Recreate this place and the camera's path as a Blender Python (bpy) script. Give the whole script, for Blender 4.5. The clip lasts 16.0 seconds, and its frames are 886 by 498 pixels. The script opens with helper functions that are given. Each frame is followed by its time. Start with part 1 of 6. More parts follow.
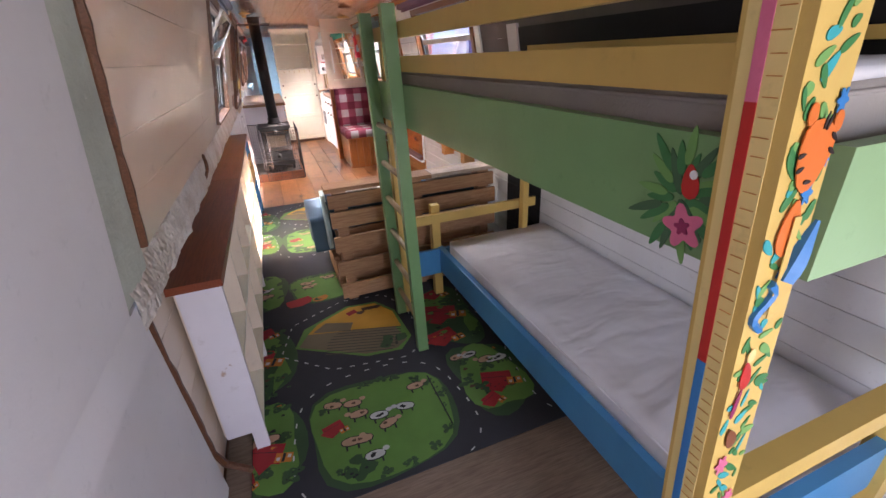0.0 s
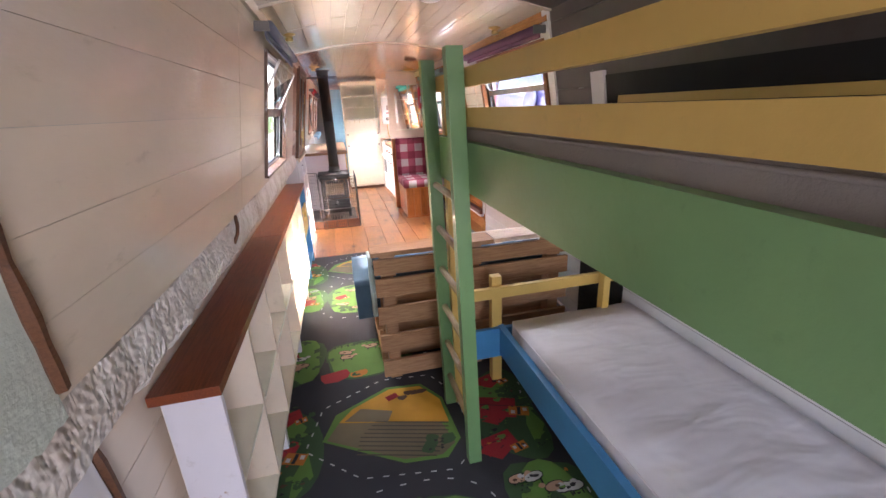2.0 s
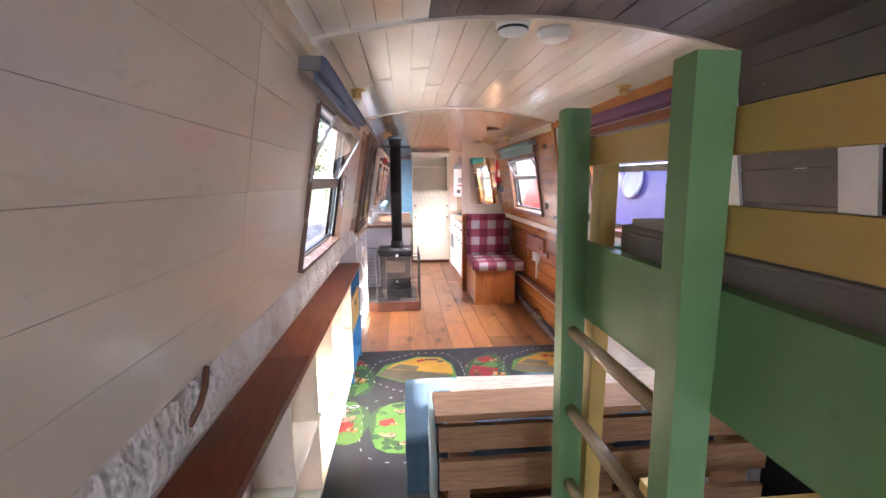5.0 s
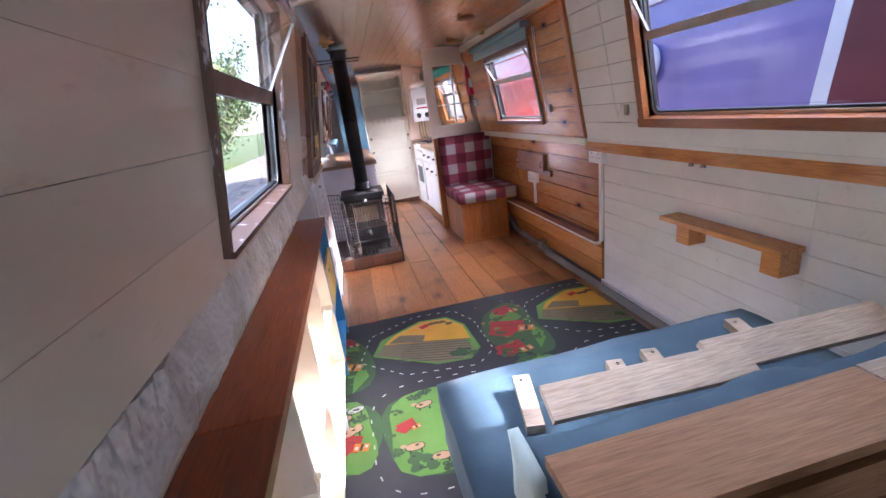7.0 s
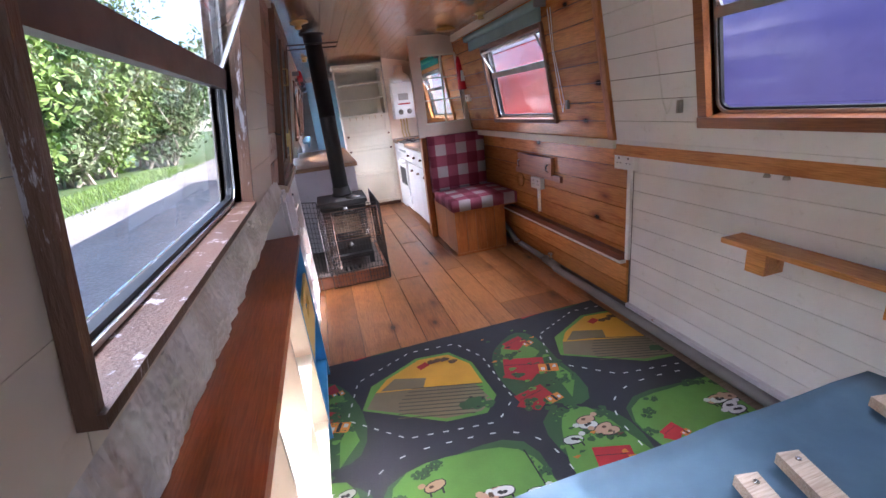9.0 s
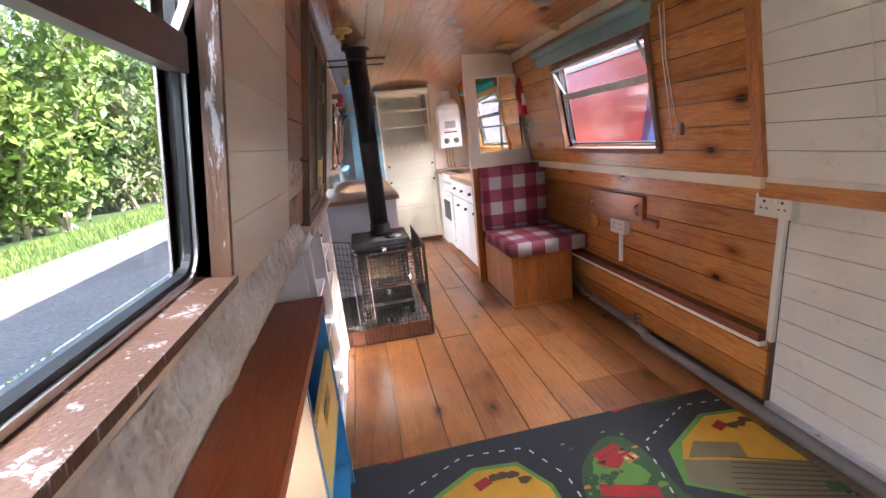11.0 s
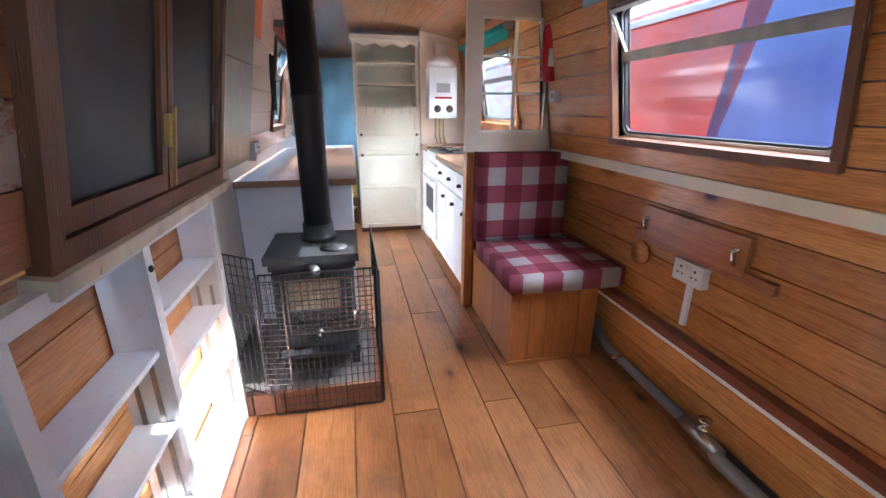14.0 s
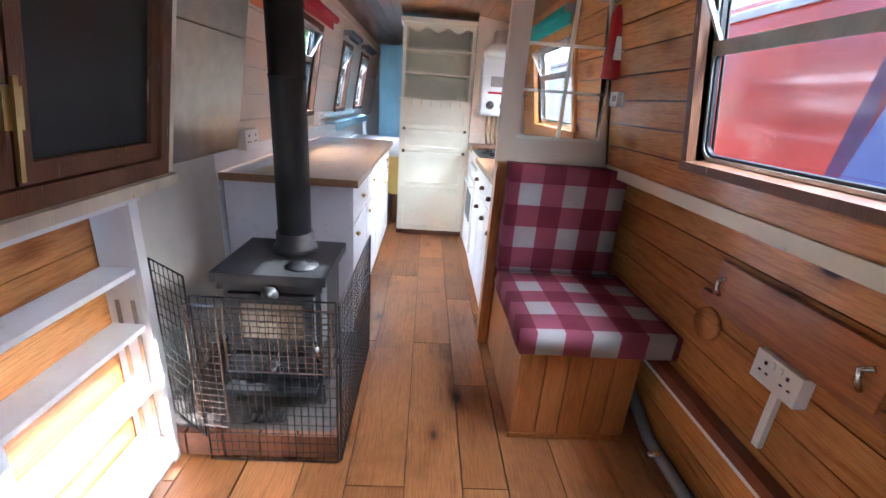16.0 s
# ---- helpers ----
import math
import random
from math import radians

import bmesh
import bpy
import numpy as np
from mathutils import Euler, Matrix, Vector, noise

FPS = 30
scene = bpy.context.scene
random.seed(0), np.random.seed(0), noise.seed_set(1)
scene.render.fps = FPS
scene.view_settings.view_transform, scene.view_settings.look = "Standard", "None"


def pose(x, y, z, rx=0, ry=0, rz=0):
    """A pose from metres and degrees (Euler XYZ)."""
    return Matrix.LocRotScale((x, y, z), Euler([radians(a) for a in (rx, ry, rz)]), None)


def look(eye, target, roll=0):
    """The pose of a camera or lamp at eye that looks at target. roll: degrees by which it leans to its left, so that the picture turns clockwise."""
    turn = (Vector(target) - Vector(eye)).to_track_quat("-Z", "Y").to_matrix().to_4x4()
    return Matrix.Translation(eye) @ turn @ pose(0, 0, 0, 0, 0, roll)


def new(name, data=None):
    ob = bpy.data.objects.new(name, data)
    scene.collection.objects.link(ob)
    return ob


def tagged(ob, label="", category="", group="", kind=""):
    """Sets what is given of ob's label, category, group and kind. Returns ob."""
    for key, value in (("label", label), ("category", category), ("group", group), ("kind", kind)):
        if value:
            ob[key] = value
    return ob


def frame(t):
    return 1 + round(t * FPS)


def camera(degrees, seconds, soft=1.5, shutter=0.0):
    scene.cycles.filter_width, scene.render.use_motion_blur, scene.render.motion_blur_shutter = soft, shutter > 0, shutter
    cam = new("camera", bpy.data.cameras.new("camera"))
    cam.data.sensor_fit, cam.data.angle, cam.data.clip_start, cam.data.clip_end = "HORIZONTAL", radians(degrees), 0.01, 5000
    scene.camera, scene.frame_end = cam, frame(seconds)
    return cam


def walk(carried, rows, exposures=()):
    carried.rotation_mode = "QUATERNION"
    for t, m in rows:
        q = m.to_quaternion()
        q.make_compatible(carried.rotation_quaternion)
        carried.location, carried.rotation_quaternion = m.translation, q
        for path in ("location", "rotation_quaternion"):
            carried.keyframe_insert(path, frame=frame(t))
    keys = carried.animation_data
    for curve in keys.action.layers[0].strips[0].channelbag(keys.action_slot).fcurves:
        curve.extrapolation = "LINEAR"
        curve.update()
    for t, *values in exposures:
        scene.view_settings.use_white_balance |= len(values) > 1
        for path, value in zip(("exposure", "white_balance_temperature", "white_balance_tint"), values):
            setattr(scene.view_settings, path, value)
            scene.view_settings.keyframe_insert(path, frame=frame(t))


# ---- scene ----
cam = camera(93.3, 16.0)
PATH = [
    (0, (-0.538, 0.227, 1.395), (0.101, 1.922, 0.546), -2.8),
    (0.5, (-0.534, 0.262, 1.388), (-0.079, 2.018, 0.546), -3.9),
    (1, (-0.508, 0.376, 1.397), (-0.126, 2.186, 0.634), -4.3),
    (1.5, (-0.451, 0.522, 1.388), (-0.070, 2.346, 0.660), -3.5),
    (2, (-0.436, 0.610, 1.398), (-0.006, 2.456, 0.753), -2.7),
    (2.5, (-0.433, 0.728, 1.434), (0.057, 2.602, 0.936), -3.5),
    (3, (-0.442, 0.859, 1.456), (0.096, 2.735, 1.02), -4.8),
    (3.5, (-0.457, 0.992, 1.446), (0.111, 2.871, 1.06), -4.7),
    (4, (-0.458, 1.131, 1.438), (-0.044, 3.058, 1.096), -3.1),
    (4.5, (-0.447, 1.321, 1.449), (-0.194, 3.279, 1.129), -1.7),
    (5, (-0.427, 1.436, 1.423), (-0.245, 3.401, 1.098), -0.2),
    (5.2, (-0.433, 1.469, 1.41), (-0.257, 3.428, 1.051), 0.1),
    (7.3, (-0.569, 2.328, 1.287), (-0.197, 4.181, 0.633), -8.8),
    (7.5, (-0.562, 2.386, 1.283), (-0.158, 4.229, 0.62), -8.9),
    (8, (-0.554, 2.484, 1.27), (-0.082, 4.302, 0.585), -8.5),
    (8.5, (-0.587, 2.598, 1.28), (-0.112, 4.417, 0.596), -6.4),
    (9, (-0.608, 2.714, 1.291), (-0.146, 4.546, 0.634), -6.7),
    (9.5, (-0.612, 2.845, 1.299), (-0.207, 4.72, 0.731), -7.9),
    (10, (-0.616, 3.016, 1.286), (-0.257, 4.918, 0.784), -8.3),
    (10.2, (-0.613, 3.081, 1.283), (-0.267, 4.99, 0.797), -7.4),
    (12.3, (-0.511, 3.768, 1.213), (-0.19, 5.661, 0.65), -4.2),
    (12.5, (-0.467, 3.857, 1.209), (-0.154, 5.75, 0.646), -3.2),
    (13, (-0.404, 4.025, 1.236), (-0.082, 5.908, 0.643), -1.0),
    (13.5, (-0.365, 4.176, 1.225), (-0.002, 6.044, 0.609), -0.1),
    (14, (-0.345, 4.329, 1.236), (0.058, 6.182, 0.6), 0.4),
    (14.5, (-0.287, 4.431, 1.223), (0.121, 6.274, 0.563), 0.8),
    (15, (-0.157, 4.554, 1.245), (0.167, 6.408, 0.568), 2.2),
    (15.5, (-0.072, 4.653, 1.254), (0.175, 6.515, 0.568), 3.6),
    (16, (-0.023, 4.73, 1.249), (0.082, 6.612, 0.579), 4.3),
]
EXPOSURES = [(0.0, 2.9, 6500, 24), (2.0, 3.35, 6450, 22), (5.0, 3.2, 6000, 20), (8.0, 2.1, 5550, 25), (9.5, 2.1, 5600, 20), (12.5, 2.85, 6500, 14), (13.2, 2.65, 5500, 12), (16.0, 2.4, 5300, 8)]
walk(cam, [(t, look(eye, target, roll)) for t, eye, target, roll in PATH], EXPOSURES)

# ---- world, sun and exposure ----
world = bpy.data.worlds.new("sky")
scene.world = world
world.use_nodes = True
wn = world.node_tree
sky = wn.nodes.new("ShaderNodeTexSky")
sky.sky_type, sky.sun_disc = "NISHITA", False
SUN_EL, SUN_AZ = 35.0, 95.0          # elevation, and the angle from +y towards +x
sky.sun_elevation, sky.sun_rotation = radians(SUN_EL), radians(SUN_AZ)
back = wn.nodes["Background"]
back.inputs[1].default_value = 0.15
wn.links.new(sky.outputs[0], back.inputs[0])
sun = new("sun", bpy.data.lights.new("sun", "SUN"))
sun.data.energy, sun.data.angle, sun.data.color = 4.2, radians(0.6), (1.0, 0.94, 0.85)
sun_way = Vector((math.sin(radians(SUN_AZ)) * math.cos(radians(SUN_EL)), math.cos(radians(SUN_AZ)) * math.cos(radians(SUN_EL)), math.sin(radians(SUN_EL))))
sun.matrix_world = look(sun_way * 30, (0, 0, 0))


def window_fill(name, side, y0, y1, z0, z1, watts):
    """An added fill lamp, out of sight outside above a window's head, shining in and down."""
    lamp = new(name, bpy.data.lights.new(name, "AREA"))
    lamp.data.shape, lamp.data.size, lamp.data.size_y = "RECTANGLE", y1 - y0, z1 - z0
    lamp.data.energy, lamp.data.color = watts, (0.93, 0.97, 1.0)
    zc = (z0 + z1) / 2
    x = side * (wall_x(z1) + 0.24)
    lamp.data.size_y = 0.26
    lamp.matrix_world = look((x, (y0 + y1) / 2, z1 + 0.22), (x - side * 0.7, (y0 + y1) / 2, zc - 0.45))
    return lamp


# ---- materials ----
def nodes_of(name):
    m = bpy.data.materials.new(name)
    m.use_nodes = True
    t = m.node_tree
    return m, t, t.nodes["Principled BSDF"]


def ramp_of(t, fac, stops):
    r = t.nodes.new("ShaderNodeValToRGB")
    while len(r.color_ramp.elements) < len(stops):
        r.color_ramp.elements.new(0.5)
    for e, (p, c) in zip(r.color_ramp.elements, stops):
        e.position, e.color = p, (*c, 1)
    t.links.new(fac, r.inputs[0])
    return r.outputs[0]


def noise_of(t, scale, detail=4.0, stretch=(1, 1, 1), rough=0.6, distort=0.0):
    co = t.nodes.new("ShaderNodeTexCoord")
    mp = t.nodes.new("ShaderNodeMapping")
    mp.inputs["Scale"].default_value = stretch
    t.links.new(co.outputs["Object"], mp.inputs[0])
    info = t.nodes.new("ShaderNodeObjectInfo")
    mul = t.nodes.new("ShaderNodeVectorMath")
    mul.operation = "SCALE"
    t.links.new(info.outputs["Random"], mul.inputs["Scale"])
    mul.inputs[0].default_value = (37.0, 19.0, 53.0)
    add = t.nodes.new("ShaderNodeVectorMath")
    t.links.new(mp.outputs[0], add.inputs[0])
    t.links.new(mul.outputs[0], add.inputs[1])
    n = t.nodes.new("ShaderNodeTexNoise")
    n.inputs["Scale"].default_value, n.inputs["Detail"].default_value = scale, detail
    n.inputs["Roughness"].default_value, n.inputs["Distortion"].default_value = rough, distort
    t.links.new(add.outputs[0], n.inputs["Vector"])
    return n.outputs[0]


def mix_of(t, fac, a, b, blend="MIX"):
    m = t.nodes.new("ShaderNodeMix")
    m.data_type, m.blend_type = "RGBA", blend
    for sock, v in ((m.inputs["Factor"], fac), (m.inputs["A"], a), (m.inputs["B"], b)):
        if isinstance(v, (int, float)):
            sock.default_value = v
        elif isinstance(v, tuple):
            sock.default_value = (*v, 1)
        else:
            t.links.new(v, sock)
    return m.outputs["Result"]


def bump_of(t, b, height, strength, distance=0.004):
    u = t.nodes.new("ShaderNodeBump")
    u.inputs["Strength"].default_value, u.inputs["Distance"].default_value = strength, distance
    t.links.new(height, u.inputs["Height"])
    t.links.new(u.outputs[0], b.inputs["Normal"])


def darker(c, k):
    return tuple(v * k for v in c)


def paint(name, c, rough=0.4, wear=0.25, dirt=None, bump=0.15, grain=(1, 1, 1), chips=None, coat=0.0, chip_at=0.63, chip_scale=9):
    """Brushed paint: soft tone changes, small dirt and a fine brush relief."""
    m, t, b = nodes_of(name)
    big = ramp_of(t, noise_of(t, 2.2, 5, grain), [(0.3, darker(c, 1 - wear)), (0.62, c)])
    spots = ramp_of(t, noise_of(t, 24, 6, grain, 0.7), [(0.60, (0, 0, 0)), (0.74, (1, 1, 1))])
    sm = t.nodes.new("ShaderNodeMath")
    sm.operation = "MULTIPLY"
    t.links.new(spots, sm.inputs[0])
    sm.inputs[1].default_value = 0.35
    out = mix_of(t, sm.outputs[0], big, dirt or darker(c, 0.55))
    if chips:
        f = ramp_of(t, noise_of(t, chip_scale, 8 if chip_scale < 20 else 2, grain, 0.75), [(chip_at, (0, 0, 0)), (chip_at + 0.03, (1, 1, 1))])
        out = mix_of(t, f, out, chips)
    t.links.new(out, b.inputs["Base Color"])
    b.inputs["Roughness"].default_value = rough
    b.inputs["Coat Weight"].default_value = coat
    bump_of(t, b, noise_of(t, 60, 4, grain), bump)
    return m


def wood(name, light, dark, axis="y", rough=0.35, coat=0.25, knots=True, spread=0.3, bump=0.2, flat=2, wear=0.35):
    """Sawn softwood: long grain along one axis, a tone of its own per board, and dark knots."""
    m, t, b = nodes_of(name)
    st = {"x": (0.5, 9, 9), "y": (9, 0.5, 9), "z": (9, 9, 0.5)}[axis]
    g = ramp_of(t, noise_of(t, 4.5, 6, st, 0.65, 0.9), [(0.25, dark), (0.5, light), (0.8, darker(light, 0.85))])
    fine = ramp_of(t, noise_of(t, 28, 3, st), [(0.3, (0.66, 0.62, 0.58)), (0.62, (1, 1, 1))])
    out = mix_of(t, 1.0, g, fine, "MULTIPLY")
    info = t.nodes.new("ShaderNodeObjectInfo")
    tone = ramp_of(t, info.outputs["Random"], [(0.0, (1 - spread, 1 - spread * 1.15, 1 - spread * 1.3)), (1.0, (1.0, 1.0, 1.0))])
    out = mix_of(t, 1.0, out, tone, "MULTIPLY")
    if knots:
        co = t.nodes.new("ShaderNodeTexCoord")
        mp = t.nodes.new("ShaderNodeMapping")
        sc = list({"x": (4.5, 9, 9), "y": (9, 4.5, 9), "z": (9, 9, 4.5)}[axis])
        sc[flat] = 0.0
        mp.inputs["Scale"].default_value = sc
        t.links.new(co.outputs["Object"], mp.inputs[0])
        v = t.nodes.new("ShaderNodeTexVoronoi")
        v.inputs["Scale"].default_value = 0.55
        t.links.new(mp.outputs[0], v.inputs["Vector"])
        k = ramp_of(t, v.outputs["Distance"], [(0.055, (1, 1, 1)), (0.10, (0, 0, 0))])
        out = mix_of(t, k, out, darker(dark, 0.22))
        halo = ramp_of(t, v.outputs["Distance"], [(0.10, (0.62, 0.52, 0.45)), (0.24, (1, 1, 1))])
        out = mix_of(t, 1.0, out, halo, "MULTIPLY")
    stain = ramp_of(t, noise_of(t, 1.6, 5, (1, 1, 1), 0.7), [(0.36, (0.58, 0.54, 0.52)), (0.52, (1, 1, 1))])
    out = mix_of(t, wear, out, mix_of(t, 1.0, out, stain, "MULTIPLY"))
    t.links.new(out, b.inputs["Base Color"])
    b.inputs["Roughness"].default_value = rough
    b.inputs["Coat Weight"].default_value, b.inputs["Coat Roughness"].default_value = coat, 0.18
    bump_of(t, b, noise_of(t, 30, 4, st), bump)
    return m


def metal(name, c, rough=0.35, spots=0.3):
    m, t, b = nodes_of(name)
    t.links.new(ramp_of(t, noise_of(t, 14, 5), [(0.3, darker(c, 1 - spots)), (0.7, c)]), b.inputs["Base Color"])
    b.inputs["Metallic"].default_value, b.inputs["Roughness"].default_value = 1.0, rough
    return m


def cloth(name, c, c2=None, rough=0.9, scale=90, bump=0.5, folds=0.0):
    m, t, b = nodes_of(name)
    t.links.new(ramp_of(t, noise_of(t, 3.5, 5), [(0.3, c2 or darker(c, 0.8)), (0.68, c)]), b.inputs["Base Color"])
    b.inputs["Roughness"].default_value = rough
    b.inputs["Sheen Weight"].default_value = 0.03
    h = noise_of(t, scale, 3)
    bump_of(t, b, h, bump, 0.002)
    return m


def plaid(name, axes, size, origin=(0, 0)):
    """A woven check in three tones, on two axes of the object."""
    m, t, b = nodes_of(name)
    co = t.nodes.new("ShaderNodeTexCoord")
    sp = t.nodes.new("ShaderNodeSeparateXYZ")
    t.links.new(co.outputs["Object"], sp.inputs[0])
    bands = []
    for ax, o in zip(axes, origin):
        d = t.nodes.new("ShaderNodeMath")
        d.operation = "MULTIPLY_ADD"
        t.links.new(sp.outputs[ax.upper()], d.inputs[0])
        d.inputs[1].default_value, d.inputs[2].default_value = 1 / size, 40.0 + o
        f = t.nodes.new("ShaderNodeMath")
        f.operation = "FRACT"
        t.links.new(d.outputs[0], f.inputs[0])
        g = t.nodes.new("ShaderNodeMath")
        g.operation = "GREATER_THAN"
        t.links.new(f.outputs[0], g.inputs[0])
        g.inputs[1].default_value = 0.5
        bands.append(g.outputs[0])
    s = t.nodes.new("ShaderNodeMath")
    s.operation = "ADD"
    t.links.new(bands[0], s.inputs[0])
    t.links.new(bands[1], s.inputs[1])
    h = t.nodes.new("ShaderNodeMath")
    h.operation = "MULTIPLY"
    t.links.new(s.outputs[0], h.inputs[0])
    h.inputs[1].default_value = 0.5
    r = t.nodes.new("ShaderNodeValToRGB")
    r.color_ramp.interpolation = "CONSTANT"
    r.color_ramp.elements[0].color = (0.40, 0.36, 0.355, 1)
    r.color_ramp.elements[1].position, r.color_ramp.elements[1].color = 0.3, (0.27, 0.055, 0.09, 1)
    e = r.color_ramp.elements.new(0.8)
    e.color = (0.17, 0.012, 0.035, 1)
    t.links.new(h.outputs[0], r.inputs[0])
    tone = ramp_of(t, noise_of(t, 4, 5), [(0.3, (0.75, 0.72, 0.7)), (0.7, (1, 1, 1))])
    t.links.new(mix_of(t, 1.0, r.outputs[0], tone, "MULTIPLY"), b.inputs["Base Color"])
    b.inputs["Roughness"].default_value = 0.85
    bump_of(t, b, noise_of(t, 120, 3), 0.4, 0.002)
    return m


def glass(name, tint=(1, 1, 1), rough=0.0):
    m, t, b = nodes_of(name)
    b.inputs["Base Color"].default_value = (*tint, 1)
    b.inputs["Transmission Weight"].default_value, b.inputs["Roughness"].default_value, b.inputs["IOR"].default_value = 1.0, rough, 1.15
    return m


def dimpled(name, c, c2):
    """Glossy lumpy coating with close bubbles."""
    m, t, b = nodes_of(name)
    t.links.new(ramp_of(t, noise_of(t, 6, 6), [(0.35, c2), (0.6, c)]), b.inputs["Base Color"])
    b.inputs["Roughness"].default_value = 0.28
    co = t.nodes.new("ShaderNodeTexCoord")
    v = t.nodes.new("ShaderNodeTexVoronoi")
    v.feature = "SMOOTH_F1"
    v.inputs["Scale"].default_value = 85
    t.links.new(co.outputs["Object"], v.inputs["Vector"])
    bump_of(t, b, v.outputs["Distance"], 0.9, 0.008)
    return m


def quilted(name, c, c2):
    """Soft ticking with shallow creases and stitched puckers."""
    m, t, b = nodes_of(name)
    t.links.new(ramp_of(t, noise_of(t, 3.5, 5), [(0.3, c2), (0.68, c)]), b.inputs["Base Color"])
    b.inputs["Roughness"].default_value = 0.85
    bump_of(t, b, noise_of(t, 4, 2, (1.0, 2.2, 1.0), 0.5, 0.4), 0.8, 0.026)
    return m


